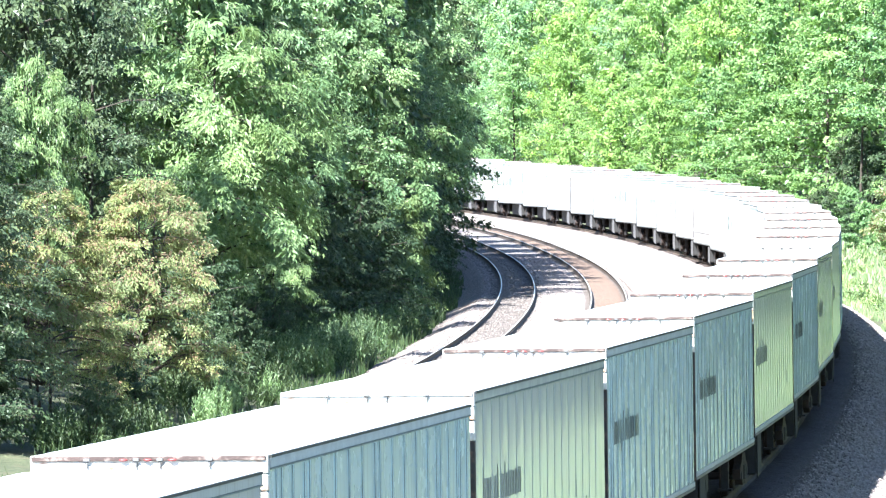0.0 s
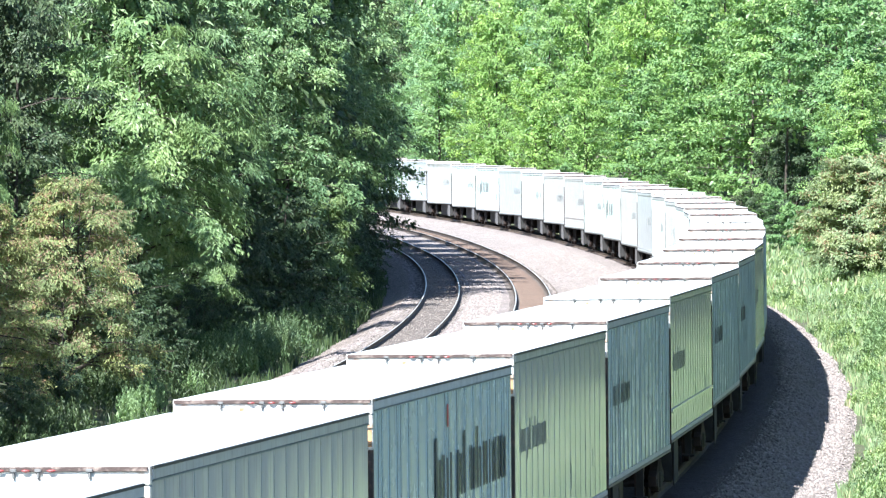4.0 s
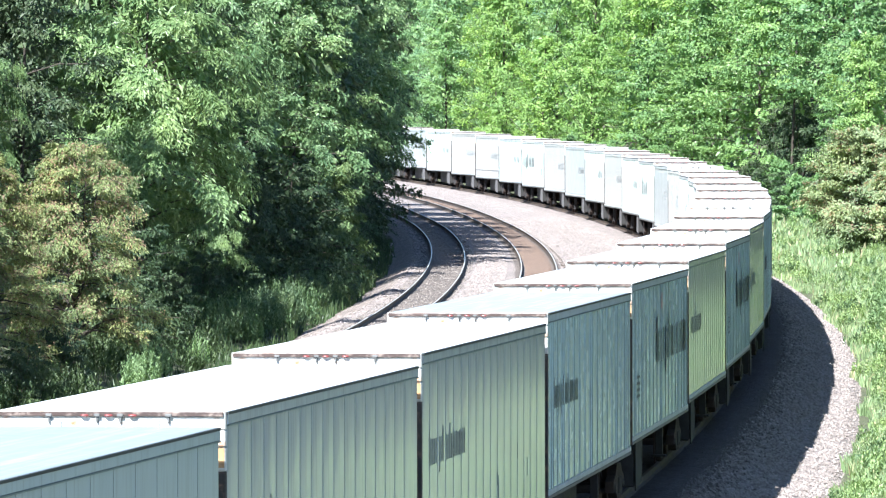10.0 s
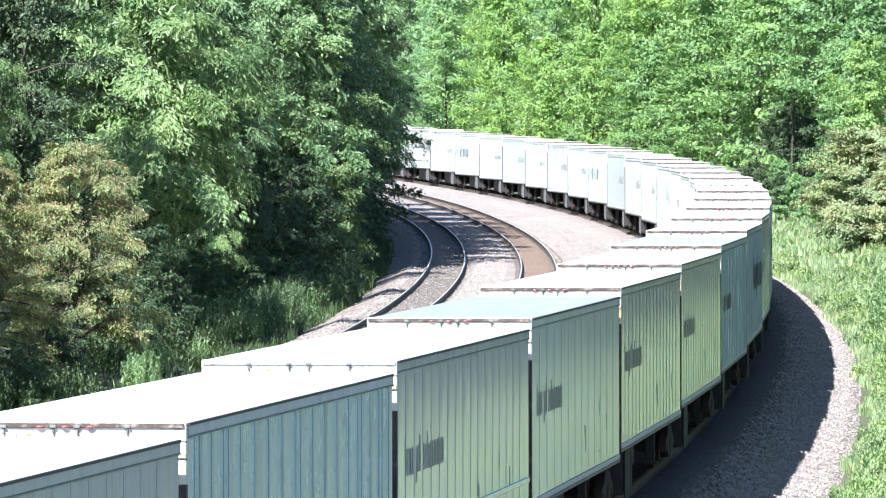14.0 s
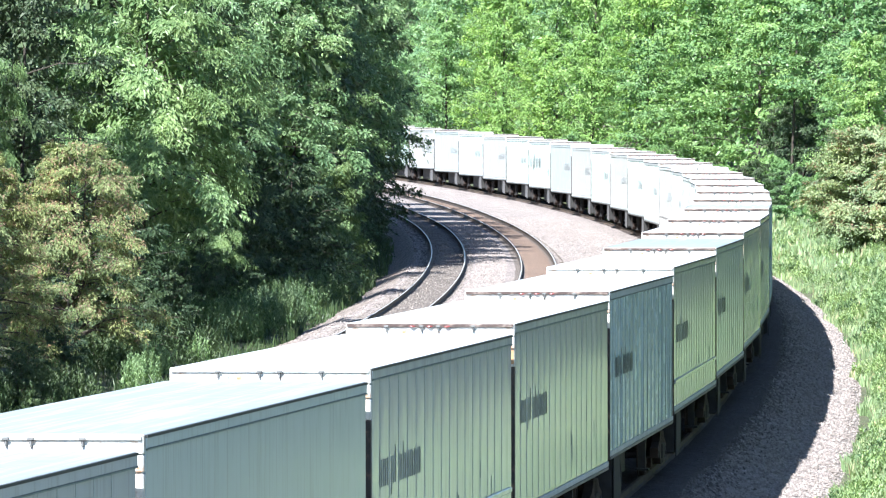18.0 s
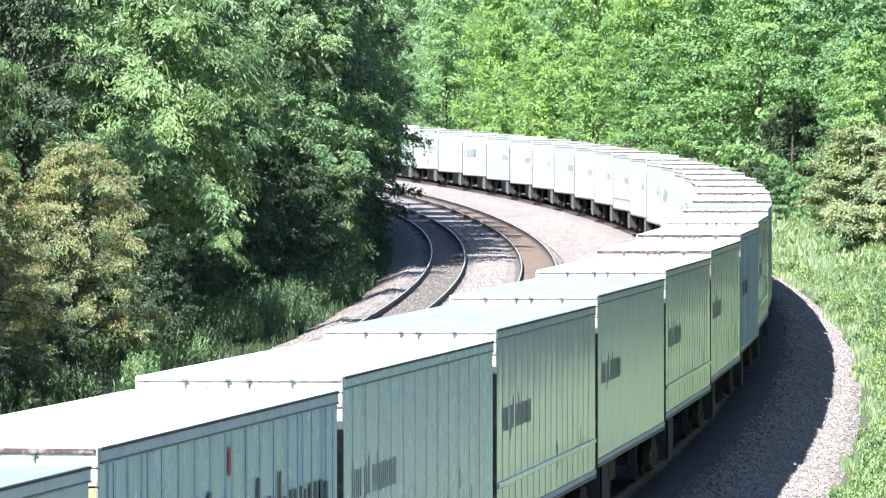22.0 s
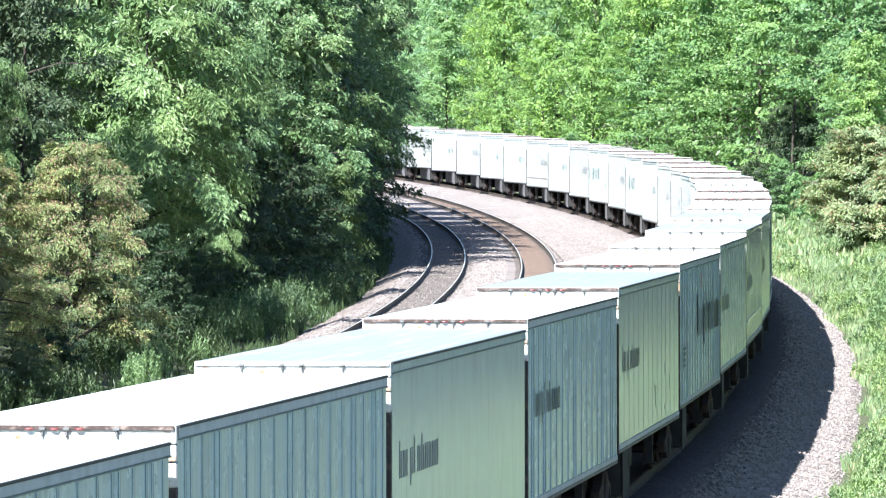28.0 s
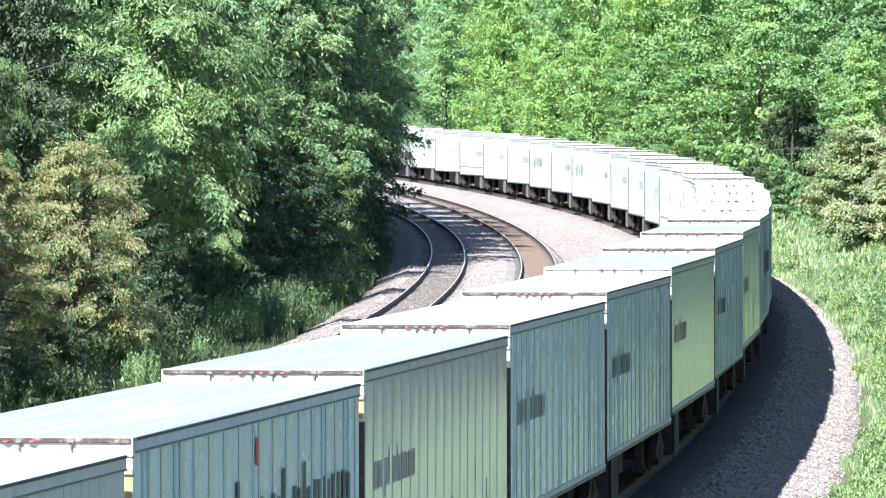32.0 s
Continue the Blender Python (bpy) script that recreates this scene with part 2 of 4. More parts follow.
TIMBER = plain("old_timber", (0.12, 0.095, 0.08), 0.9, 0.0, 0.35, 5.0, 0.4)
BALLAST = gravel("ballast", [(0.23, 0.199, 0.19), (0.33, 0.287, 0.275), (0.405, 0.354, 0.34), (0.52, 0.463, 0.445)])
TAR_SHADE_BED = gravel("tarry_shaded_ballast", [(0.05, 0.036, 0.034), (0.075, 0.055, 0.052), (0.092, 0.07, 0.066), (0.13, 0.105, 0.1)])
GREY_BED = gravel("oily_ballast", [(0.11, 0.092, 0.083), (0.17, 0.144, 0.13), (0.22, 0.187, 0.17), (0.3, 0.26, 0.24)])
TAN_BED = gravel("tan_ballast", [(0.18, 0.147, 0.13), (0.265, 0.22, 0.198), (0.325, 0.275, 0.25), (0.42, 0.365, 0.335)])
BROWN_BED = gravel("rusty_ballast", [(0.17, 0.115, 0.085), (0.24, 0.165, 0.125), (0.28, 0.195, 0.15), (0.34, 0.25, 0.2)])
SOIL = gravel("soil", [(0.085, 0.105, 0.055), (0.11, 0.135, 0.07), (0.125, 0.15, 0.08), (0.145, 0.16, 0.09)], 22.0, 0.5, (0.13, 0.115, 0.07))
STONE, nodes, links, p = material("crushed_stone", 0.9)
tone = ramp(nodes, [(0.0, (0.18, 0.153, 0.143)), (0.5, (0.26, 0.223, 0.21)), (1.0, (0.36, 0.315, 0.297))])
links.new(nodes.new("ShaderNodeNewGeometry").outputs["Random Per Island"], tone.inputs["Fac"])
links.new(tone.outputs["Color"], p.inputs["Base Color"])
DARK_STONE, nodes, links, p = material("oily_stone", 0.9)
tone = ramp(nodes, [(0.0, (0.09, 0.077, 0.07)), (0.5, (0.17, 0.145, 0.13)), (1.0, (0.28, 0.25, 0.23))])
links.new(nodes.new("ShaderNodeNewGeometry").outputs["Random Per Island"], tone.inputs["Fac"])
links.new(tone.outputs["Color"], p.inputs["Base Color"])
TAR_SHADE_STONE, nodes, links, p = material("tarry_shaded_stone", 0.9)
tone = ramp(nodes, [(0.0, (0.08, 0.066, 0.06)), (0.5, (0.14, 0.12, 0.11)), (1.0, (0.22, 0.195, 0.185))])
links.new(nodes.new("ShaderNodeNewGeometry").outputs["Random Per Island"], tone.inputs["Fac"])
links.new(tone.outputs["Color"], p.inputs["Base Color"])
BARK = plain("bark", (0.075, 0.062, 0.05), 0.9, 0.0, 0.4, 4.0, 0.7)
LEAF_WILLOW = foliage("willow_leaf", (0.13, 0.215, 0.102), (0.185, 0.287, 0.142), (0.26, 0.37, 0.2), 0.36, 0.28)
LEAF_DEEP = foliage("deep_leaf", (0.08, 0.135, 0.075), (0.115, 0.18, 0.1), (0.165, 0.24, 0.14), 0.42, 0.25)
LEAF_BRIGHT = foliage("bright_leaf", (0.19, 0.315, 0.135), (0.26, 0.4, 0.17), (0.34, 0.48, 0.23), 0.4, 0.38)
LEAF_LIME = foliage("lime_leaf", (0.21, 0.345, 0.115), (0.285, 0.43, 0.15), (0.37, 0.52, 0.21), 0.4, 0.4)
LEAF_HAZY = foliage("hazy_leaf", (0.175, 0.305, 0.17), (0.235, 0.38, 0.22), (0.31, 0.455, 0.29), 0.36, 0.36)
LEAF_MID = foliage("fresh_leaf", (0.125, 0.215, 0.105), (0.18, 0.285, 0.145), (0.255, 0.365, 0.205), 0.38, 0.28)
LEAF_MAPLE = foliage("maple_leaf", (0.15, 0.27, 0.12), (0.205, 0.335, 0.15), (0.27, 0.41, 0.195), 0.38, 0.36)
LEAF_WOOD_SHADE = foliage("wood_shade_leaf", (0.06, 0.09, 0.05), (0.08, 0.12, 0.068), (0.125, 0.17, 0.1), 0.42, 0.22)
LEAF_SHADE = foliage("shaded_undergrowth_leaf", (0.04, 0.07, 0.038), (0.057, 0.095, 0.05), (0.09, 0.135, 0.074), 0.5, 0.18)
LEAF_PALE = foliage("pale_bush_leaf", (0.195, 0.265, 0.16), (0.27, 0.345, 0.22), (0.37, 0.44, 0.3), 0.5, 0.3)
LEAF_OLIVE = foliage("olive_leaf", (0.12, 0.185, 0.085), (0.17, 0.245, 0.115), (0.24, 0.325, 0.16), 0.45, 0.28)
LEAF_DRY = foliage("seeding_leaf", (0.15, 0.195, 0.088), (0.235, 0.285, 0.13), (0.36, 0.405, 0.2), 0.5, 0.28)
SEEDS = foliage("seed_cluster", (0.18, 0.125, 0.09), (0.255, 0.18, 0.13), (0.35, 0.255, 0.185), 0.65, 0.25)
GRASS = foliage("grass_blade", (0.19, 0.275, 0.155), (0.285, 0.39, 0.225), (0.4, 0.495, 0.32), 0.5, 0.32, (0.44, 0.4, 0.29))
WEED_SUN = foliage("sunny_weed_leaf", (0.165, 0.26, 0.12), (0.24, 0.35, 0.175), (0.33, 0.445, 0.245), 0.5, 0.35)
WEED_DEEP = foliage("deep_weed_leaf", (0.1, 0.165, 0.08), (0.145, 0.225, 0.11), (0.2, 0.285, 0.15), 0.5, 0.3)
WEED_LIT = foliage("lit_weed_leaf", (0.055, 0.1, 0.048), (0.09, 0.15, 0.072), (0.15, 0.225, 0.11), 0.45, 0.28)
WEED_SHADED = foliage("weed_leaf", (0.034, 0.06, 0.03), (0.054, 0.092, 0.044), (0.095, 0.145, 0.07), 0.45, 0.26)


# ---- mesh helpers ----
def part(name, bm, material_, parent=None, label=""):
    """Links a bmesh as one mesh object, under a thing or part if given."""
    me = bpy.data.meshes.new(name)
    bm.to_mesh(me)
    bm.free()
    me.materials.append(material_)
    return link(name, me, parent, label)


def link(name, me, parent=None, label=""):
    ob = new(name, me)
    if parent is not None:
        ob.parent = parent
    return tagged(ob, label)


def box(bm, lo, hi, bevel=0.0):
    """A box from corner to corner, with rounded edges."""
    made = bmesh.ops.create_cube(bm, size=1.0)["verts"]
    lo, hi = Vector(lo), Vector(hi)
    for v in made:
        v.co = Vector([(a + b) / 2 + c * (b - a) for a, b, c in zip(lo, hi, v.co)])
    if bevel:
        edges = list({e for v in made for e in v.link_edges})
        bmesh.ops.bevel(bm, geom=edges, offset=bevel, segments=1, affect="EDGES")
    return bm


def boxes(*items, bevel=0.0):
    bm = bmesh.new()
    for lo, hi in items:
        box(bm, lo, hi, bevel)
    return bm


def drum(bm, radius, width, centre, segments=24, inner=0.0, bevel=0.02):
    """A wheel-shaped solid about the y axis, with chamfered rims."""
    prof = [(inner, -width / 2), (radius - bevel, -width / 2), (radius, -width / 2 + bevel), (radius, width / 2 - bevel),
            (radius - bevel, width / 2), (inner, width / 2)]
    rings = []
    for i in range(segments):
        a = 2 * math.pi * i / segments
        rings.append([bm.verts.new((centre[0] + r * math.cos(a), centre[1] + y, centre[2] + r * math.sin(a))) for r, y in prof])
    for i in range(segments):
        a, b = rings[i], rings[(i + 1) % segments]
        for j in range(len(prof) - 1):
            if inner == 0.0 and j in (0, len(prof) - 2):
                continue
            bm.faces.new((a[j], a[j + 1], b[j + 1], b[j]))
        if inner:
            bm.faces.new((a[-1], a[0], b[0], b[-1]))
    if inner == 0.0:
        for j in (1, len(prof) - 2):
            ring = [r[j] for r in rings]
            bm.faces.new(ring if j == 1 else ring[::-1])
    bmesh.ops.remove_doubles(bm, verts=bm.verts, dist=1e-5)
    bmesh.ops.recalc_face_normals(bm, faces=bm.faces)
    return bm


def mesh_of(name, verts, faces, material_, smooth=False):
    """A mesh from arrays: verts (n, 3) and faces (m, k), all of k corners."""
    verts, faces = np.asarray(verts, dtype=np.float32), np.asarray(faces, dtype=np.int32)
    me = bpy.data.meshes.new(name)
    me.vertices.add(len(verts))
    me.vertices.foreach_set("co", verts.ravel())
    n, k = faces.shape
    me.loops.add(n * k)
    me.loops.foreach_set("vertex_index", faces.ravel())
    me.polygons.add(n)
    me.polygons.foreach_set("loop_start", np.arange(0, n * k, k, dtype=np.int32))
    me.polygons.foreach_set("use_smooth", np.full(n, smooth))
    me.update(calc_edges=True)
    me.validate()
    me.materials.append(material_)
    return me


def sheet(s_at, lat_at, height):
    """Verts and faces of a grid over the line's plan."""
    a, b = np.meshgrid(s_at, lat_at, indexing="ij")
    x, y = plan(a, b)
    v = np.stack([x, y, height(a, b)], -1).reshape(-1, 3)
    n, k = a.shape
    i = (np.arange(n - 1)[:, None] * k + np.arange(k - 1)[None, :]).ravel()
    return v, np.stack([i, i + k, i + k + 1, i + 1], -1)[:, ::-1]


def sweep(s_at, lat_of, profile, z_of=lambda s: 0 * s):
    """A profile of (across, up) points drawn along the line at lat_of(s)."""
    s_at = np.asarray(s_at, float)
    rows = []
    for across, up in profile:
        x, y = plan(s_at, lat_of(s_at) + across)
        rows.append(np.stack([x, y, z_of(s_at) + up], -1))
    v = np.stack(rows, 1).reshape(-1, 3)
    k = len(profile)
    i = np.arange(len(s_at) - 1)[:, None] * k
    j = np.arange(k)[None, :]
    j2 = (j + 1) % k
    return v, np.stack([i + j, i + j2, i + k + j2, i + k + j], -1).reshape(-1, 4)


# ---- ground, ballast, tracks ----
LONG = np.concatenate([np.arange(-250, 40, 10.0), np.arange(40, 420, 1.5), np.arange(420, 700, 6.0), np.arange(700, 1420, 40.0)])
WIDE = np.concatenate([-np.geomspace(900, 30, 22), np.arange(-26, -15, 2.0), np.arange(-15, -3.0, 0.5), np.arange(-2, 13, 3.0), np.arange(13, 26, 0.7), np.geomspace(28, 900, 22)])
ground = link("ground", mesh_of("ground", *sheet(LONG, WIDE, ground_height), SOIL, True))
tagged(ground, "green weedy soil rising in banks beside the railway", "ground", kind="structure")
bed_s = np.concatenate([np.arange(-230, 60, 6.0), np.arange(60, 420, 0.8), np.arange(420, 760, 4.0)])
bed_lat = np.concatenate([np.arange(-4.4, -1.4, 0.15), np.arange(-1.4, 13, 0.5), np.arange(13, 15.3, 0.2)])
ballast = link("ballast", mesh_of("ballast", *sheet(bed_s, bed_lat, bed_height), BALLAST, True))
tagged(ballast, "pale pinkish grey crushed stone ballast under three tracks", "ballast", kind="structure")


def strip(name, lat_of, half, lift, mat, label):
    """A coloured bed of stone lying on the ballast."""
    lat = np.linspace(-half, half, 9)
    a, b = np.meshgrid(bed_s, lat, indexing="ij")
    c = lat_of(a) + b * (1 + 0.06 * wobble(a, 0 * b, 7.0, 2))
    x, y = plan(a, c)
    edge = np.where(np.abs(b) > half * 0.97, -0.05, lift)
    v = np.stack([x, y, bed_height(a, c) + edge], -1).reshape(-1, 3)
    n, k = a.shape
    i = (np.arange(n - 1)[:, None] * k + np.arange(k - 1)[None, :]).ravel()
    ob = link(name, mesh_of(name, v, np.stack([i, i + k, i + k + 1, i + 1], -1)[:, ::-1], mat, True))
    return tagged(ob, label, "ballast", kind="structure")


strip("left_track_bed", track_left, 1.15, 0.012, GREY_BED, "dark oily grey ballast between the rails")
strip("left_shoulder", lambda s: 13.85 + 0 * s, 0.85, 0.03, TAN_BED, "tan weathered crushed stone on the shoulder of the line")
strip("middle_track_edge", track_middle, 1.3, 0.008, GREY_BED, "dark grey ballast beside the middle rails")
strip("middle_track_bed", track_middle, 0.74, 0.022, BROWN_BED, "rust brown ballast between the rails")
strip("train_track_bed", lambda s: 0 * s - 0.4, 1.55, 0.05, TAR_SHADE_BED, "black-brown tarry ballast under the train, darkened for its shade")

RAIL_PROFILE = [(-0.068, -0.17), (0.068, -0.17), (0.068, -0.155), (0.012, -0.13), (0.012, -0.045), (0.037, -0.035),
                (0.037, -0.004), (-0.037, -0.004), (-0.037, -0.035), (-0.012, -0.045), (-0.012, -0.13), (-0.068, -0.155)]
HEAD_PROFILE = [(-0.024, -0.006), (0.024, -0.006), (0.026, -0.002), (0.02, 0.001), (-0.02, 0.001), (-0.026, -0.002)]
rail_s = np.concatenate([np.arange(-230, 60, 8.0), np.arange(60, 760, 2.0)])
LEAN = 0.0238


def lay_track(name, lat_of, label, lean=0.0, worn=SHINE, steel=STEEL):
    top = new(name)
    tagged(top, label, "railway track", "tracks of the line", "structure")
    for side in (-1, 1):
        for what, prof, mat, tag in (("rail", RAIL_PROFILE, steel, ""), ("rail_head", HEAD_PROFILE, worn, "worn rail head")):
            v, f = sweep(rail_s, lambda s: lat_of(s) + side * 0.7525, prof, lambda s: 0 * s - side * 0.7525 * lean)
            link(what, mesh_of(what, v, f, mat), top, tag)
    # timber sleepers, sunk in the stone
    at = np.arange(60, 460, 0.52)
    n = len(at)
    corner = np.array([(a, b, c) for c in (-0.21, 0.0) for a, b in ((-0.11, -1.28), (0.11, -1.28), (0.11, 1.28), (-0.11, 1.28))])
    turn = np.random.default_rng(5).normal(0, 0.012, (n, 1))
    s_ = at[:, None] + corner[None, :, 0] + turn * corner[None, :, 1]
    x, y = plan(s_, lat_of(s_) + corner[None, :, 1])
    z = corner[None, :, 2] - (0.36 if lean else 0.256) - lean * corner[None, :, 1] + 0 * x
    quad = np.array([(0, 1, 2, 3), (4, 7, 6, 5), (0, 4, 5, 1), (1, 5, 6, 2), (2, 6, 7, 3), (3, 7, 4, 0)])[:, ::-1]
    f = (np.arange(n)[:, None, None] * 8 + quad[None]).reshape(-1, 4)
    sl = link("sleepers", mesh_of("sleepers", np.stack([x, y, z], -1).reshape(-1, 3), f, TIMBER), top, "weathered timber sleepers")
    tagged(sl, kind="stuff")
    return top


lay_track("track_1", track_left, "polished steel rails on dark timber sleepers in grey ballast")
lay_track("track_2", track_middle, "steel rails with rust brown ballast between them")
lay_track("track_3", lambda s: 0 * s, "steel rails under a long train of white trailers", LEAN, RUST_RAIL, RUST_RAIL)


# ---- trees and plants ----
def leaves(rng, centre, out, length, width, droop, jitter=0.55):
    """Diamond leaves, folded along the rib: verts (4n, 3) and faces."""
    n = len(centre)
    d = out + rng.normal(0, jitter, (n, 3)) + np.array([0, 0, -droop])
    d /= np.linalg.norm(d, axis=1, keepdims=True)
    up = np.array([0, 0, 1.0]) + 0.5 * out + rng.normal(0, 0.55, (n, 3))
    side = np.cross(d, up)
    side /= np.linalg.norm(side, axis=1, keepdims=True) + 1e-9
    nor = np.cross(side, d)
    ln = length * rng.uniform(0.7, 1.3, (n, 1))
    wd = width * rng.uniform(0.75, 1.25, (n, 1))
    a = centre
    tip = centre + d * ln - np.array([0, 0, 0.12]) * ln
    mid = centre + d * ln * 0.45 + nor * wd * 0.18
    v = np.stack([a, mid + side * wd / 2, tip, mid - side * wd / 2], 1).reshape(-1, 3)
    return v


def quads(n):
    return np.arange(4 * n).reshape(n, 4)


def tubes(paths, sides=6):
    """Tapered tubes: each path is a list of (point, radius)."""
    vs, fs, base = [], [], 0
    for path in paths:
        for i, (pt, r) in enumerate(path):
            pt = np.array(pt, float)
            nxt = np.array(path[min(i + 1, len(path) - 1)][0], float)
            prv = np.array(path[max(i - 1, 0)][0], float)
            d = nxt - prv
            d /= np.linalg.norm(d) + 1e-9
            u = np.cross(d, [0.3, 0.9, 0.1])
            u /= np.linalg.norm(u) + 1e-9
            w = np.cross(d, u)
            for k in range(sides):
                a = 2 * math.pi * k / sides
                vs.append(pt + r * (math.cos(a) * u + math.sin(a) * w))
        for i in range(len(path) - 1):
            for k in range(sides):
                k2 = (k + 1) % sides
                fs.append((base + i * sides + k, base + i * sides + k2, base + (i + 1) * sides + k2, base + (i + 1) * sides + k))
        base += len(path) * sides
    return np.array(vs), np.array(fs)


def tufts(rng, at, face, reach, per, leaf, droop, flat=0.5, loose=0.3):
    """Clumps of leaves: low domes about each point, whose leaves radiate from the middle and lie like shingles."""
    n = len(at)
    u = np.cross(face, rng.normal(0, 1, (n, 3)))
    u /= np.linalg.norm(u, axis=1, keepdims=True) + 1e-9
    w = np.cross(face, u)
    rep = lambda a: np.repeat(a, per, 0)
    k = n * per
    turn = rng.uniform(0, 2 * math.pi, (k, 1))
    c = rng.uniform(-0.1, 1.0, (k, 1))
    far = np.sqrt(1 - c * c)
    way = rep(u) * np.cos(turn) + rep(w) * np.sin(turn)
    size = rep(reach) * rng.uniform(0.55, 1.1, (k, 1)) * (1 + 0.25 * np.sin(3 * turn + rep(rng.uniform(0, 6, (n, 1)))))
    spot = rep(at) + way * far * size + rep(face) * (c * flat) * size - np.array([0, 0, 0.3]) * far * size * droop
    nor = rep(face) * (0.35 + c) + way * far * 0.6 + rng.normal(0, loose, (k, 3))
    d = way * (0.4 + far) + rng.normal(0, 0.35, (k, 3)) + np.array([0, 0, -droop])
    d /= np.linalg.norm(d, axis=1, keepdims=True)
    side = np.cross(nor, d)
    side /= np.linalg.norm(side, axis=1, keepdims=True) + 1e-9
    nor = np.cross(d, side)
    ln = leaf[0] * rng.uniform(0.65, 1.35, (k, 1))
    wd = leaf[1] * rng.uniform(0.7, 1.3, (k, 1))
    mid = spot + d * ln * 0.45 + nor * wd * 0.15
    tip = spot + d * ln - np.array([0, 0, 0.1]) * ln
    return np.stack([spot, mid - side * wd / 2, tip, mid + side * wd / 2], 1).reshape(-1, 3)


def tree(name, seed, height, radius, low, leaf, leaf_mat, sprays, per, label, category="tree", lobes=16, droop=0.2, multi=1, rise=0.6, lump=1.0, flat=0.5, tuft=0.3, squash=0.8):
    """A tapered trunk with limbs to each lobe of the crown, and a crown of many leaves in sprays, with gaps between the lobes."""
    rng = np.random.default_rng(seed)
    top = new(name)
    tagged(top, label, category)
    centre, size = [], []
    for i in range(lobes):
        f = (i + rng.uniform(0.1, 0.9)) / lobes
        h = low + (height - low) * (0.06 + 0.88 * f)
        reach = radius * (0.35 + 0.65 * math.sin(math.pi * min(1, 0.2 + 0.72 * f))) * rng.uniform(0.6, 1.0) * (1.1 - 0.4 * f)
        a = i * 2.4 + rng.uniform(-0.6, 0.6)
        big = radius * rng.uniform(0.3, 0.5) * (1.1 - 0.35 * f) * lump
        centre.append(((reach - big * 0.5) * math.cos(a), (reach - big * 0.5) * math.sin(a), h))
        size.append(big)
    for f in (0.3, 0.5, 0.7, 0.86):
        centre.append((rng.normal(0, 0.3), rng.normal(0, 0.3), low + (height - low) * f))
        size.append(radius * (0.55 - 0.25 * f))
    centre.append((0, 0, height - radius * 0.32))
    size.append(radius * 0.36)
    centre, size = np.array(centre), np.array(size)
    paths = []
    for k in range(multi):
        off = rng.normal(0, 0.25, 2) if multi > 1 else (0, 0)
        r0 = 0.009 * height / math.sqrt(multi)
        lean = rng.normal(0, 0.03 if multi == 1 else 0.16, 2)
        paths.append([((off[0] + lean[0] * z, off[1] + lean[1] * z, z), r0 * (1 - 0.85 * z / height) + 0.01)
                      for z in np.linspace(0, height * 0.88, 7)])
    for c, r in zip(centre, size):
        z0 = max(low * 0.5, c[2] - 0.9 * math.hypot(c[0], c[1]) - 0.4)
        mid = (c[0] * 0.45, c[1] * 0.45, z0 + (c[2] - z0) * 0.62)
        paths.append([((0, 0, z0), 0.006 * height * (1.05 - z0 / height)), (mid, 0.004 * height * (1.1 - z0 / height)), (tuple(c), 0.015)])
        for _ in range(2):
            d = rng.normal(0, 1, 3)
            d /= np.linalg.norm(d)
            paths.append([(mid, 0.02), (tuple(c + d * r * 0.8), 0.006)])
    v, f = tubes(paths, 6)
    link("trunk", mesh_of("trunk", v, f, BARK, True), top)
    # leaf clumps sit on the shells of the lobes, most of them outward and upward
    share = size ** 2 / (size ** 2).sum()
    which = rng.choice(len(size), sprays, p=share)
    axis = centre[which] * np.array([1, 1, 0.0])
    axis /= np.linalg.norm(axis, axis=1, keepdims=True) + 0.3
    d = rng.normal(0, 1, (sprays, 3)) + 0.7 * axis + np.array([0, 0, 0.75])
    d /= np.linalg.norm(d, axis=1, keepdims=True)
    deep = rng.uniform(0, 1, (sprays, 1)) ** 0.5
    at = centre[which] + d * size[which][:, None] * (0.6 + 0.45 * deep) * np.array([1, 1, squash])
    face = d * (1 - rise) + np.array([0, 0, 1.0]) * rise + rng.normal(0, 0.15, (sprays, 3))
    face /= np.linalg.norm(face, axis=1, keepdims=True)
    reach = tuft * (0.5 + 0.45 * size[which][:, None]) * rng.uniform(0.65, 1.4, (sprays, 1))
    v = tufts(rng, at, face, reach, per, leaf, droop, flat)
    link("crown", mesh_of("crown", v, quads(sprays * per), leaf_mat), top)
    return top


def place(proto, s, lat, size=1.0, tall=1.0, turn=0.0, sink=0.05):
    x, y = plan(s, lat)
    z = float(ground_height(np.array(float(s)), np.array(float(lat)))) - sink
    a, b, c = proto.scale
    m = pose(float(x), float(y), z, 0, 0, turn) @ Matrix.Diagonal((size / a, size / b, size * tall / c, 1))
    return copy_thing(proto, m)


def settle(proto, s, lat, size=1.0, tall=1.0, turn=0.0):
    x, y = plan(s, lat)
    z = float(ground_height(np.array(float(s)), np.array(float(lat)))) - 0.05
    proto.matrix_basis = pose(float(x), float(y), z, 0, 0, turn)
    proto.scale = (size, size, size * tall)


def bough_tree(name, seed, height, radius, low, leaf, leaf_mat, label, category="tree", boughs=40, sprays=9, per=34, rise=0.35, sag=0.35,
               hang=0.5, spread=0.9, bulk=(0.55, 0.95, 1.0, 0.7, 0.15), multi=1, wide=0.16, facing=0.8, fill=0, seeds=None, girth=0.009, size=1.0):
    """A tree of separate boughs: each leaves the trunk, rises and bends over, and carries sprays of leaves on its outer part,
    so that lit layers lie over dark hollows."""
    g = np.random.default_rng(seed)
    top = new(name)
    tagged(top, label, category)
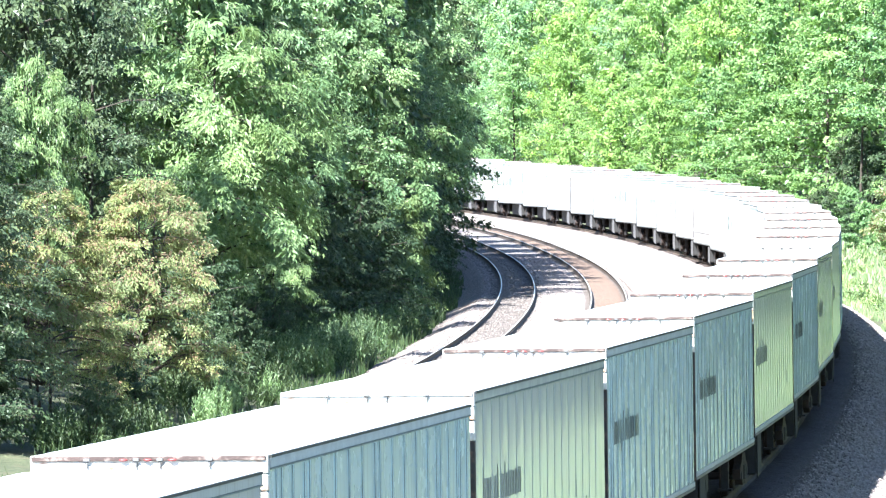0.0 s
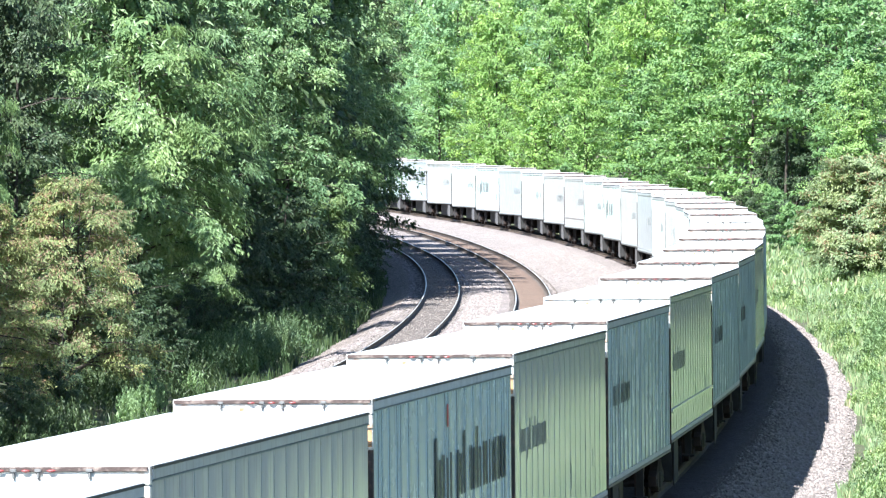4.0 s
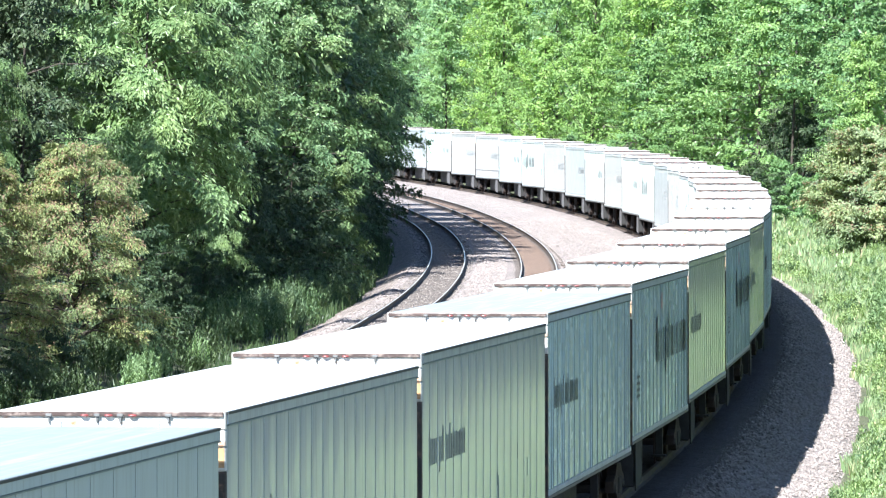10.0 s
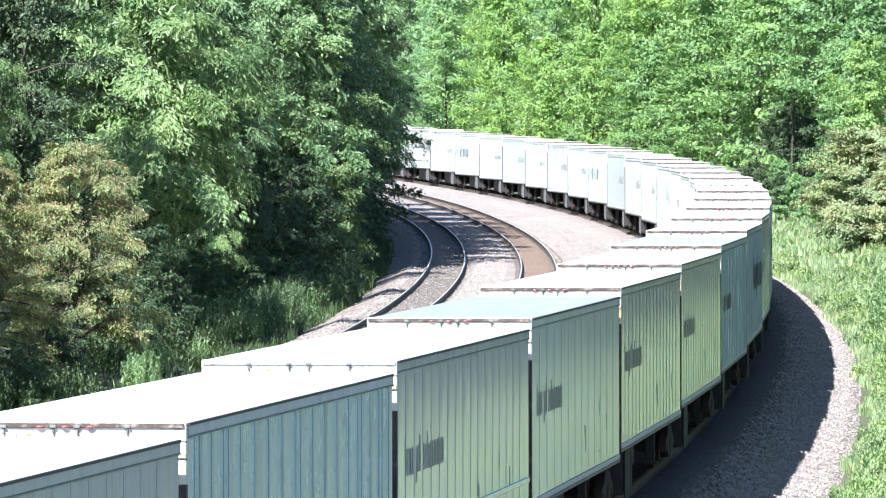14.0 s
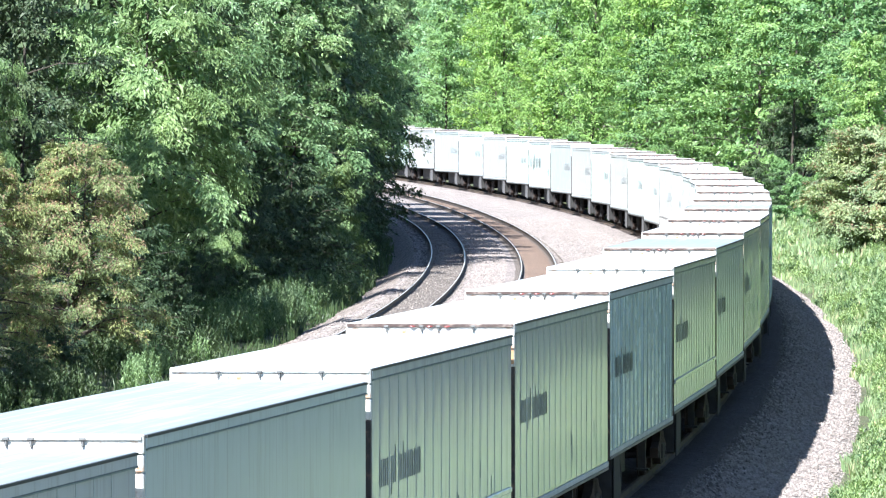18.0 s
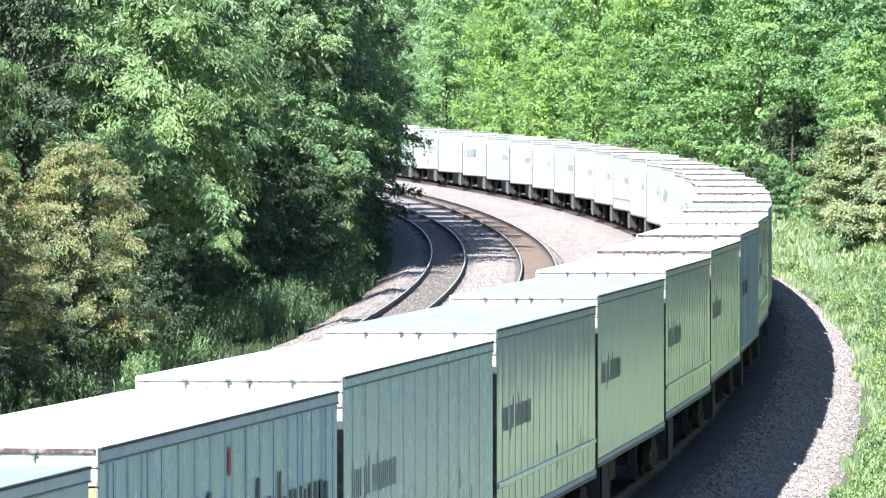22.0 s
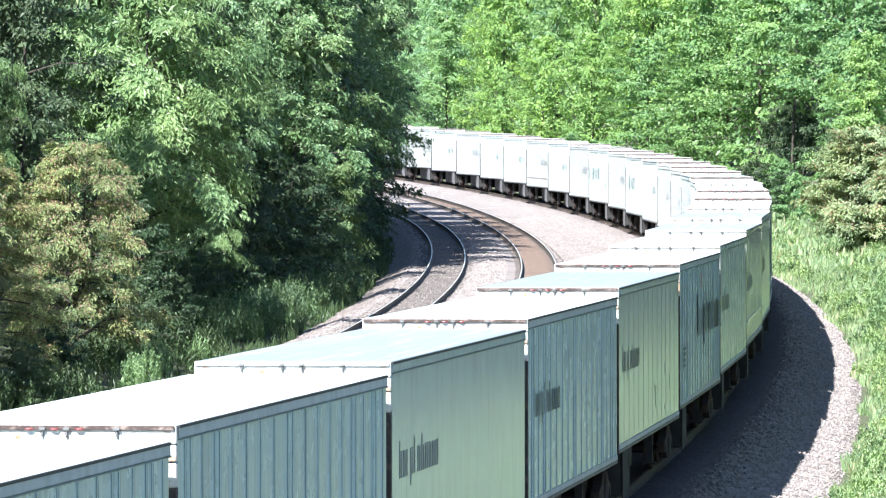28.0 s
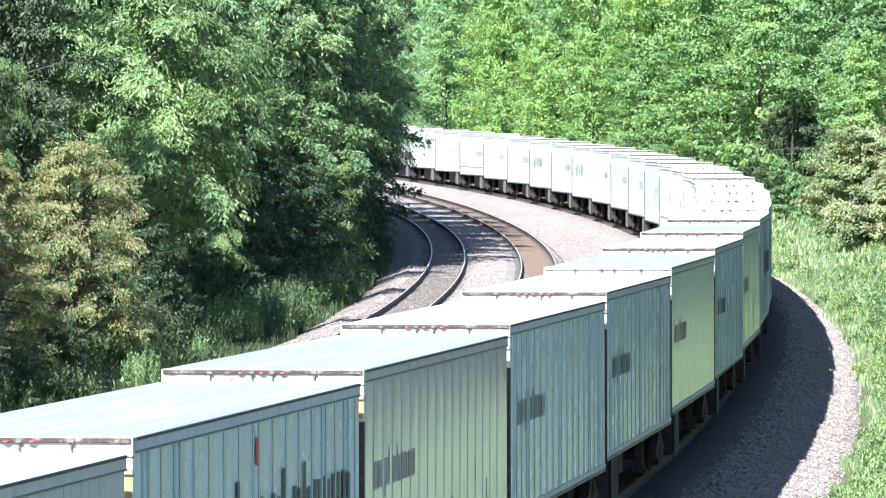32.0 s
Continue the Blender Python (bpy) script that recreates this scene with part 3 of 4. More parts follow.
    k = (np.arange(boughs) + g.uniform(0, 1, boughs)) / boughs
    f = 0.02 + 0.96 * k ** 0.92
    turn = np.arange(boughs) * 2.39996 + g.uniform(-0.5, 0.5, boughs)
    # the crown swells into lobes two metres or so across, with hollows between them
    a, h = g.uniform(0, 6.28, 4), f * (height - low)
    lobe = np.sin(3 * turn + 1.1 * h + a[0]) + np.sin(2 * turn - 0.8 * h + a[1]) + 0.7 * np.sin(5 * turn + 0.6 * h + a[2]) + 0.6 * np.sin(1.9 * h + a[3])
    reach = radius * np.interp(f, [0, 0.2, 0.5, 0.8, 1], bulk) * np.clip(0.84 + 0.17 * lobe, 0.45, 1.2) * g.uniform(0.88, 1.12, boughs)
    out = np.stack([np.cos(turn), np.sin(turn), 0 * turn], -1)
    across = np.stack([-np.sin(turn), np.cos(turn), 0 * turn], -1)
    steep = rise * g.uniform(0.5, 1.5, boughs) + 1.1 * np.clip(f - 0.7, 0, 1)
    z0 = np.maximum(low + (height - low) * f - steep * reach * 0.75, low * 0.55 + 0.05 * height)
    root = np.stack([0 * z0, 0 * z0, z0], -1)
    up = np.array([0, 0, 1.0])

    def along(i, t):
        r = reach[i][:, None]
        return root[i] + out[i] * r * t + up * r * (steep[i][:, None] * t * 1.25 - sag * t * t)

    paths = []
    for m in range(multi):
        off = g.normal(0, 0.25, 2) if multi > 1 else (0, 0)
        lean = g.normal(0, 0.02 if multi == 1 else 0.12, 2)
        paths.append([((off[0] + lean[0] * z, off[1] + lean[1] * z, z), girth * height / math.sqrt(multi) * (1 - 0.88 * z / height) + 0.008) for z in np.linspace(0, height * 0.94, 7)])
    for i in range(boughs):
        r0 = 0.35 * girth * height * (1.1 - f[i])
        paths.append([(tuple(along(np.array([i]), t)[0]), r0 * (1 - 0.85 * t) + 0.006) for t in (0.0, 0.35, 0.7, 1.0)])
    v, q = tubes(paths, 5)
    link("trunk", mesh_of("trunk", v, q, BARK, True), top)

    # sprays of leaves along the outer part of each bough
    n = boughs * sprays
    which = np.repeat(np.arange(boughs), sprays)
    t = 0.32 + 0.68 * g.uniform(0, 1, (n, 1)) ** 0.75
    base = along(which, t)
    sway = np.where(g.uniform(0, 1, (n, 1)) < 0.5, -1.0, 1.0) * g.uniform(0.15, 1.0, (n, 1)) * spread
    way = out[which] * g.uniform(0.35, 1.0, (n, 1)) + across[which] * sway + up * g.uniform(-0.1, 0.5, (n, 1))
    way /= np.linalg.norm(way, axis=1, keepdims=True)
    span = size * (0.3 + 0.2 * reach[which][:, None]) * g.uniform(0.55, 1.25, (n, 1)) * (1.2 - 0.45 * t)

    def dress(pick, count, leaf_, lift=0.0):
        rep = lambda a: np.repeat(a[pick], count, 0)
        m = len(pick) * count
        u = g.uniform(0.0, 1.0, (m, 1)) ** 0.8
        w, ln = rep(way), rep(span)
        flank = np.cross(w, up)
        flank /= np.linalg.norm(flank, axis=1, keepdims=True) + 1e-9
        off = g.uniform(-1, 1, (m, 1)) * (1.15 - 0.8 * u)
        spot = rep(base) + w * ln * u + flank * off * ln * 0.42 + up * ln * (lift - hang * u * u - 0.25 * hang * off * off) + g.normal(0, 1, (m, 3)) * ln * wide * np.array([0.6, 0.6, 0.8])
        d = w * 0.55 + flank * np.sign(off) * 0.6 - up * (0.15 + hang * g.uniform(0.3, 1.4, (m, 1))) + g.normal(0, 0.32, (m, 3))
        d /= np.linalg.norm(d, axis=1, keepdims=True)
        nor = up * (1.15 - facing * 0.5) + np.repeat(out[which][pick], count, 0) * facing + g.normal(0, 0.42, (m, 3))
        side = np.cross(nor, d)
        side /= np.linalg.norm(side, axis=1, keepdims=True) + 1e-9
        nor = np.cross(d, side)
        lg = leaf_[0] * g.uniform(0.6, 1.35, (m, 1))
        wd = leaf_[1] * g.uniform(0.7, 1.3, (m, 1))
        mid = spot + d * lg * 0.45 + nor * wd * 0.15
        return np.stack([spot, mid - side * wd / 2, spot + d * lg - up * 0.1 * lg, mid + side * wd / 2], 1).reshape(-1, 3)

    v = dress(np.arange(n), per, leaf)
    if fill:
        i = g.integers(0, boughs, fill)
        spot = along(i, g.uniform(0.08, 0.55, (fill, 1))) + g.normal(0, 0.1, (fill, 3)) * radius
        v = np.concatenate([v, leaves(g, spot, out[i] * 0.5, leaf[0] * 1.9, leaf[1] * 2.2, 0.5)])
    link("crown", mesh_of("crown", v, quads(len(v) // 4), leaf_mat), top)
    if seeds:
        some = np.flatnonzero(g.uniform(0, 1, n) < seeds[1])
        v = dress(some, max(4, int(per * 0.6)), (leaf[0] * 0.75, leaf[1] * 0.9), 0.07)
        ob = link("seed_head", mesh_of("seed_head", v, quads(len(v) // 4), seeds[0]), top, "pinkish brown hanging seed clusters")
        ob["kind"] = "stuff"
    return top


willow = bough_tree("willow_tree", 11, 10.2, 3.2, 3.6, (0.18, 0.06), LEAF_WILLOW, "pale grey-green willow with narrow drooping leaves at the wood's edge", boughs=60, sprays=12, per=58, rise=0.5, sag=0.55, hang=0.75, bulk=(0.8, 1.05, 1.05, 0.95, 0.45), facing=1.0, fill=1800)
tall_willow = bough_tree("willow_tree", 24, 15.0, 3.4, 3.4, (0.22, 0.07), LEAF_WILLOW, "tall willow with a high pale drooping crown in the wood", boughs=66, sprays=9, per=40, rise=0.5, sag=0.5, hang=0.7, bulk=(0.7, 1.0, 1.0, 0.8, 0.3), facing=0.9, fill=1800)
mid = bough_tree("broadleaf_tree", 41, 14.5, 4.0, 4.6, (0.2, 0.095), LEAF_MID, "leafy mid-green tree with sunlit layers over dark gaps", boughs=62, sprays=9, per=38, rise=0.42, sag=0.45, hang=0.5, bulk=(0.8, 1.0, 1.0, 0.85, 0.35), facing=0.9, fill=1800)
oak = bough_tree("broadleaf_tree", 12, 16, 4.4, 1.0, (0.22, 0.11), LEAF_DEEP, "tall dark green broadleaf tree at the wood's edge", boughs=60, sprays=9, per=27, rise=0.4, sag=0.4, hang=0.5, bulk=(0.6, 0.95, 1.0, 0.85, 0.3), fill=2600)
dusky = bough_tree("alder_tree", 51, 16, 4.2, 1.0, (0.17, 0.085), LEAF_WOOD_SHADE, "fine-leaved tree, the wood's shade put into its dark leaves", boughs=60, sprays=9, per=34, rise=0.4, sag=0.4, hang=0.5, bulk=(0.7, 0.95, 1.0, 0.85, 0.3), fill=2600)
shaded_tree = bough_tree("alder_tree", 18, 20, 4.7, 0.6, (0.26, 0.15), LEAF_WOOD_SHADE, "tall tree overhanging the inner track, shade put into its dark leaves", boughs=70, sprays=7, per=24, rise=0.35, sag=0.4, hang=0.55, bulk=(0.74, 0.97, 0.95, 0.72, 0.3), fill=3200)
bright = bough_tree("birch_tree", 13, 17, 4.2, 0.6, (0.24, 0.13), LEAF_BRIGHT, "tall sunlit yellow-green tree in the wood", boughs=64, sprays=7, per=26, rise=0.6, sag=0.35, hang=0.4, bulk=(0.75, 1.0, 0.95, 0.75, 0.25), size=1.25, wide=0.2, fill=1600)
lime = bough_tree("birch_tree", 33, 16, 3.8, 0.6, (0.24, 0.12), LEAF_LIME, "tall lime green tree with upright sunlit sprays", boughs=60, sprays=7, per=26, rise=0.8, sag=0.25, hang=0.3, bulk=(0.8, 1.0, 0.9, 0.7, 0.2), size=1.2, wide=0.2, fill=1400)
hazy = bough_tree("poplar_tree", 35, 17, 4.2, 0.6, (0.22, 0.13), LEAF_HAZY, "tall tree in the wood, distance haze put into its pale leaves", boughs=62, sprays=7, per=28, rise=0.6, sag=0.35, hang=0.4, bulk=(0.75, 1.0, 0.95, 0.75, 0.25), size=1.25, wide=0.2, fill=1500)
maple = bough_tree("maple_tree", 14, 16, 5.0, 0.5, (0.25, 0.16), LEAF_MAPLE, "tall mid-green maple with layered boughs", boughs=54, sprays=9, per=26, rise=0.14, sag=0.16, hang=0.22, bulk=(0.8, 1.0, 1.0, 0.8, 0.3), size=1.2, wide=0.09, facing=0.5, fill=1400)
hollow = bough_tree("maple_tree", 15, 17, 5.4, 5.6, (0.25, 0.16), LEAF_MAPLE, "tall maple with layered boughs over a dark hollow", boughs=46, sprays=10, per=28, rise=0.1, sag=0.2, hang=0.25, bulk=(1.0, 1.05, 1.0, 0.8, 0.3), size=1.25, wide=0.09, facing=0.5, fill=900, girth=0.006)
# trees deeper in the wood, with coarser leaves
back_bright = tree("birch_tree", 19, 17, 4.6, 0.6, (0.44, 0.26), LEAF_BRIGHT, 110, 30, "tall yellow-green tree deeper in the wood", lobes=22, droop=0.3, rise=0.5, lump=1.1, tuft=1.0)
back_maple = tree("maple_tree", 20, 16, 4.8, 0.6, (0.44, 0.26), LEAF_MAPLE, 110, 30, "tall green tree deeper in the wood", lobes=28, droop=0.2, rise=0.7, lump=1.15, flat=0.3, tuft=1.1, squash=0.4)
back_shaded_tree = tree("alder_tree", 21, 21, 4.6, 0.6, (0.5, 0.32), LEAF_WOOD_SHADE, 170, 30, "tall tree deeper in the wood, shade put into its dark leaves", lobes=22, droop=0.3, rise=0.5, lump=1.2, tuft=1.0)
bush = bough_tree("seeding_bush", 15, 6.0, 2.5, 1.0, (0.12, 0.038), LEAF_DRY, "large bush with pinkish seed clusters among yellow-green leaves", "bush", boughs=72, sprays=9, per=54, rise=0.4, sag=0.5, hang=0.45, bulk=(1.0, 1.05, 0.95, 0.75, 0.4), multi=3, seeds=(SEEDS, 0.65), wide=0.12, girth=0.014)
pale_bush = bough_tree("seeding_bush", 26, 5.2, 2.6, 0.1, (0.13, 0.055), LEAF_PALE, "large pale grey-green bush with brownish seed clusters on the verge", "bush", boughs=110, sprays=11, per=52, rise=0.5, sag=0.4, hang=0.35, bulk=(1.0, 1.05, 1.0, 0.85, 0.5), multi=3, fill=1600, seeds=(SEEDS, 0.35), wide=0.16, girth=0.014)
shrub = bough_tree("leafy_shrub", 16, 4.6, 2.4, 0.1, (0.15, 0.075), LEAF_SHADE, "dense shrub under the trees, its dark leaves painted for shade", "shrub", boughs=34, sprays=7, per=30, rise=0.5, sag=0.4, hang=0.5, bulk=(0.95, 1.05, 0.95, 0.7, 0.3), multi=3, fill=500, girth=0.014)
sapling = bough_tree("sunlit_shrub", 17, 4.8, 2.2, 0.1, (0.24, 0.13), LEAF_MAPLE, "bright green leafy shrub in the sun", "shrub", boughs=34, sprays=6, per=22, rise=0.6, sag=0.4, hang=0.4, bulk=(0.95, 1.05, 0.95, 0.7, 0.3), multi=3, fill=400, girth=0.014)
olive = bough_tree("olive_shrub", 27, 4.8, 2.3, 0.1, (0.18, 0.085), LEAF_OLIVE, "olive green leafy shrub lit by the sun", "shrub", boughs=46, sprays=7, per=32, rise=0.5, sag=0.45, hang=0.5, bulk=(0.85, 1.0, 1.0, 0.75, 0.3), multi=3, fill=600, girth=0.014)

rng = random.Random(4)
wood_left, wood_right = "trees of the wood on the inside of the curve", "trees of the wood on the outside of the curve"
used = set()


def plant(proto, s, lat, size=1.0, tall=1.0, group=""):
    turn = rng.uniform(0, 360)
    if proto in used:
        ob = place(proto, s, lat, size, tall, turn)
    else:
        used.add(proto)
        settle(proto, s, lat, size, tall, turn)
        ob = proto
    return tagged(ob, group=group)


# inside of the curve: a wall of trees along the line
for s, lat, kind, size, tall in (
        (120, 22.1, willow, 0.5, 1.9), (103, 22.4, oak, 0.65, 0.95), (92, 23.6, oak, 0.75, 1.2), (113, 26.5, oak, 0.8, 1.1), (126, 23.4, dusky, 0.95, 1.15), (138, 24.4, dusky, 0.9, 1.25), (127, 21.4, dusky, 0.68, 1.1), (165, 21.2, oak, 0.75, 1.05), (172, 20.4, dusky, 0.75, 1.1), (150, 24.2, oak, 0.8, 1.2),
        (140, 19.1, willow, 1.08, 1.02), (151, 18.0, willow, 0.46, 1.25), (167, 20.0, tall_willow, 1.0, 1.05), (163, 22.0, tall_willow, 0.95, 1.1), (178, 24.0, oak, 0.9, 1.35), (171, 23.6, shaded_tree, 0.8, 1.15),
        (192, 19.4, mid, 0.9, 1.1), (187, 21.6, oak, 0.75, 1.1), (206, 18.2, mid, 0.9, 1.05), (218, 18.2, mid, 0.9, 1.08), (238, 16.8, mid, 0.9, 1.3), (258, 17.6, mid, 0.8, 1.35),
        (222, 18.6, oak, 0.75, 1.25), (229, 17.6, mid, 1.0, 1.1), (214, 17.6, oak, 0.6, 1.1), (224, 17.2, oak, 0.62, 1.15), (234, 17.2, shaded_tree, 0.72, 0.75), (246, 17.8, mid, 0.9, 1.4), (247, 18.0, shaded_tree, 0.85, 1.0),
        (256, 17.3, shaded_tree, 0.9, 1.05), (266, 17.2, shaded_tree, 0.9, 1.05), (277, 17.2, shaded_tree, 0.9, 1.05), (288, 17.3, shaded_tree, 0.9, 1.05),
        (300, 17.4, shaded_tree, 0.9, 1.05), (314, 17.4, shaded_tree, 0.9, 1.05), (342, 17.6, oak, 0.85, 1.3), (362, 18.0, oak, 0.85, 1.2)):
    plant(kind, s, lat, size, tall, wood_left)
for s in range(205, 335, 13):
    plant(back_shaded_tree, s, 21.4 + rng.uniform(-0.6, 0.6), 0.95, 1.1, wood_left)
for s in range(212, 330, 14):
    plant(back_shaded_tree, s, 19.6 + rng.uniform(-0.3, 0.3), 0.85, 1.15, wood_left)
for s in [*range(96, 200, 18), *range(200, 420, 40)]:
    plant(back_shaded_tree, s + rng.uniform(-3, 3), 28.5 + rng.uniform(-1, 2), 0.95 if s < 190 else 1.15, 1.0, wood_left)
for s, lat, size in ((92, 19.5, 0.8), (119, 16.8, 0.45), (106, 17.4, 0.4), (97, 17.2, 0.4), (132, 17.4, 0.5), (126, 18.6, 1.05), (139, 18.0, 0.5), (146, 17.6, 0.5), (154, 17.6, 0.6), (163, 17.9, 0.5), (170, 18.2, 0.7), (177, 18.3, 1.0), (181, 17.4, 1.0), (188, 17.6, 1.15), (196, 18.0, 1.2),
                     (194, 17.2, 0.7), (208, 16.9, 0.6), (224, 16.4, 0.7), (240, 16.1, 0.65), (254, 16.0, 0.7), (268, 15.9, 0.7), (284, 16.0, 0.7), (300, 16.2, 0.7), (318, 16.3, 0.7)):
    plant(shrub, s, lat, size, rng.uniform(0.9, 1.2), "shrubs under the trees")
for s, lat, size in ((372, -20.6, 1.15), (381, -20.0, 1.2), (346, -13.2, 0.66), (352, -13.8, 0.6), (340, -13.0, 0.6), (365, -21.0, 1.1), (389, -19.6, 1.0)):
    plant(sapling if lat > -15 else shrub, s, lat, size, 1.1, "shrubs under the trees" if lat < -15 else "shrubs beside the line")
for s, lat, size, tall in ((200, 16.9, 0.85, 1.15), (205, 16.7, 0.9, 1.25), (210, 16.6, 0.75, 1.25)):
    plant(olive, s, lat, size, tall, "shrubs in the sun")
plant(bush, 112, 17.9, 0.92, 1.22, "bushes with seed clusters")
plant(bush, 104, 19.6, 0.92, 1.15, "bushes with seed clusters")

# outside of the curve: verge, then trees on a rising bank
for s in range(80, 300, 13):
    plant(rng.choice((back_bright, back_maple, back_maple)), s + rng.uniform(-3, 3), -18.5 - rng.uniform(0, 4), rng.uniform(0.8, 1.0), 1.0, wood_right)
for s in range(112, 250, 7):
    plant(back_shaded_tree, s + rng.uniform(-2, 2), -11.6 - rng.uniform(0, 1.2) - max(0, (s - 200) * 0.045), 0.6, rng.uniform(0.9, 1.1), wood_right)
plant(pale_bush, 259, -10.3, 1.25, 1.0, "bushes with seed clusters")
plant(pale_bush, 247, -12.9, 1.2, 1.4, "bushes with seed clusters")
for s, lat, kind, size, tall in (
        (316, -15.4, bright, 0.65, 0.95), (338, -17.6, maple, 0.8, 1.0), (357, -18.8, hollow, 0.95, 1.0), (375, -18.2, hollow, 1.0, 1.0), (404, -22.5, back_shaded_tree, 0.8, 0.75),
        (414, -23.5, back_shaded_tree, 0.8, 0.75), (387, -21.5, shaded_tree, 0.75, 0.8), (378, -22.5, shaded_tree, 0.75, 0.8), (394, -18.6, maple, 0.95, 1.0), (400, -14.6, maple, 0.65, 0.85), (410, -17.0, maple, 0.95, 1.05), (424, -14.8, maple, 0.8, 0.85),
        (436, -17.0, lime, 1.05, 1.1), (450, -14.4, lime, 0.8, 0.9), (462, -16.4, lime, 1.1, 1.1), (476, -14.4, lime, 0.85, 0.85), (486, -17.4, bright, 1.0, 1.05),
        (500, -15.2, lime, 1.0, 1.0), (512, -16.6, lime, 1.0, 1.0), (526, -14.6, bright, 0.9, 0.9), (540, -17.2, hazy, 1.0, 1.05), (556, -14.8, hazy, 0.9, 0.9),
        (572, -16.5, hazy, 1.0, 1.0), (592, -15.5, hazy, 1.0, 1.0)):
    plant(kind, s, lat, size, tall, wood_right)
for i, s in enumerate(range(606, 780, 15)):
    plant(rng.choice((back_bright, back_bright, back_maple)), s + rng.uniform(-4, 4), -13.5 - rng.uniform(0, 4), rng.uniform(0.75, 1.0), rng.uniform(0.9, 1.1), wood_right)
for i, s in enumerate(range(436, 640, 14)):
    plant(rng.choice((maple, bright, lime) if s < 490 else (bright, hazy, hazy, lime) if s < 560 else (hazy, hazy, hazy, bright)), s + rng.uniform(-4, 4), -23 - rng.uniform(0, 4), rng.uniform(1.0, 1.25), rng.uniform(1.0, 1.15), wood_right)
for i, s in enumerate(range(290, 900, 26)):
    plant(rng.choice((back_bright, back_maple)), s + rng.uniform(-4, 4), -33 - rng.uniform(0, 8), rng.uniform(1.2, 1.4), 1.1, wood_right)
for s in range(300, 620, 12):
    plant(rng.choice((sapling, sapling, sapling, shrub) if s > 340 else (sapling, shrub)), s, -9.6 - rng.uniform(0, 2.5), rng.uniform(0.55, 0.85), 1.0, "shrubs beside the line")


for s in range(44, 112, 8):
    plant(back_shaded_tree, s + rng.uniform(-2, 2), -12.4 - rng.uniform(0, 1.5), 0.6, rng.uniform(0.95, 1.15), wood_right)
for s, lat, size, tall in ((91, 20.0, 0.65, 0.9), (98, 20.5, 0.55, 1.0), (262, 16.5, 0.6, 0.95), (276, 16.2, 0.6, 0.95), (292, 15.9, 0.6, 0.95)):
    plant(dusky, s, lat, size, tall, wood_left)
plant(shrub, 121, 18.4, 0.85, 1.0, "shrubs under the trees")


def blades(name, label, count, place_of, height, width, mat, seed, lean=0.35, segments=2):
    """Tall grass: bent tapering blades on the ground, one sheet of stuff."""
    g = np.random.default_rng(seed)
    s, lat, tall = place_of(g, count)
    x, y = plan(s, lat)
    z = np.maximum(ground_height(s, lat), np.where((lat > -4.4) & (lat < 15), bed_height(s, lat), -9)) - 0.03
    root = np.stack([x, y, z], -1)
    h = (height * tall * g.uniform(0.55, 1.25, count))[:, None]
    a = g.uniform(0, 2 * math.pi, count)
    side = np.stack([np.cos(a), np.sin(a), 0 * a], -1) * width * g.uniform(0.6, 1.4, count)[:, None]
    b = g.uniform(0, 2 * math.pi, count)
    bend = np.stack([np.cos(b), np.sin(b), 0 * b], -1) * h * lean * g.uniform(0.2, 1.3, count)[:, None]
    up = np.array([0, 0, 1.0]) * h
    v = np.stack([root - side / 2, root + side / 2, root + up * 0.6 + bend * 0.4 + side * 0.35, root + up * 0.6 + bend * 0.4 - side * 0.35,
                  root + up * 0.96 + bend + side * 0.05, root + up * 0.96 + bend - side * 0.05], 1).reshape(-1, 3)
    i = np.arange(count)[:, None] * 6
    f = np.concatenate([i + np.array([0, 1, 2, 3]), i + np.array([3, 2, 4, 5])], 0)
    ob = link(name, mesh_of(name, v, f, mat))
    return tagged(ob, label, "grass", kind="stuff")


def verge_right(g, n):
    s = 58 + 350 * g.uniform(0, 1, n) ** 1.15
    deep = np.clip(1.6 + 0.052 * (s - 105), 1.6, 11)
    lat = -4.15 - 0.25 * np.clip((160 - s) / 45, 0, 1) - deep * g.uniform(0, 1, n) ** 1.15 + 0.45 * wobble(s, 0 * s, 6.0, 1) + 0.25 * wobble(s, 0 * s, 1.7, 2)
    return s, lat, 0.75 + 0.5 * wobble(s, lat, 3.0, 4) * np.clip((-4 - lat) / 2, 0.2, 1)


def verge_outer(g, n):
    s = g.uniform(60, 330, n)
    lat = -5.4 - 5.5 * g.uniform(0, 1, n)
    return s, lat, 0.8 + 0.5 * wobble(s, lat, 3.0, 4)


def verge_left(g, n):
    s = g.uniform(70, 330, n)
    lat = 14.3 + 3.2 * g.uniform(0, 1, n) ** 1.6 + 0.3 * wobble(s, 0 * s, 5.0, 1)
    return s, lat, np.clip(0.55 + 0.9 * wobble(s, lat, 2.5, 7), 0.12, 1.5)


blades("grass", "tall bright green grass and weeds on the verge", 50000, verge_right, 0.5, 0.05, GRASS, 21)
blades("grass", "bright green rank grass at the foot of the outer bank", 12000, verge_outer, 0.6, 0.16, GRASS, 23)
blades("grass", "tall grass and weeds, the trees' shade put into dark blades", 13000, verge_left, 0.6, 0.045, WEED_SHADED, 22)


def weeds(name, label, spots, per, tall, leaf, mat, seed):
    """Upright leafy stems in clumps: spots are (s, lat, radius, stems)."""
    g = np.random.default_rng(seed)
    vs, fs = [], []
    for s0, l0, r, stems in spots:
        a, b = g.uniform(0, 2 * math.pi, stems), np.sqrt(g.uniform(0, 1, stems)) * r
        s, lat = s0 + 3.0 * b * np.sin(a), l0 + b * np.cos(a)
        x, y = plan(s, lat)
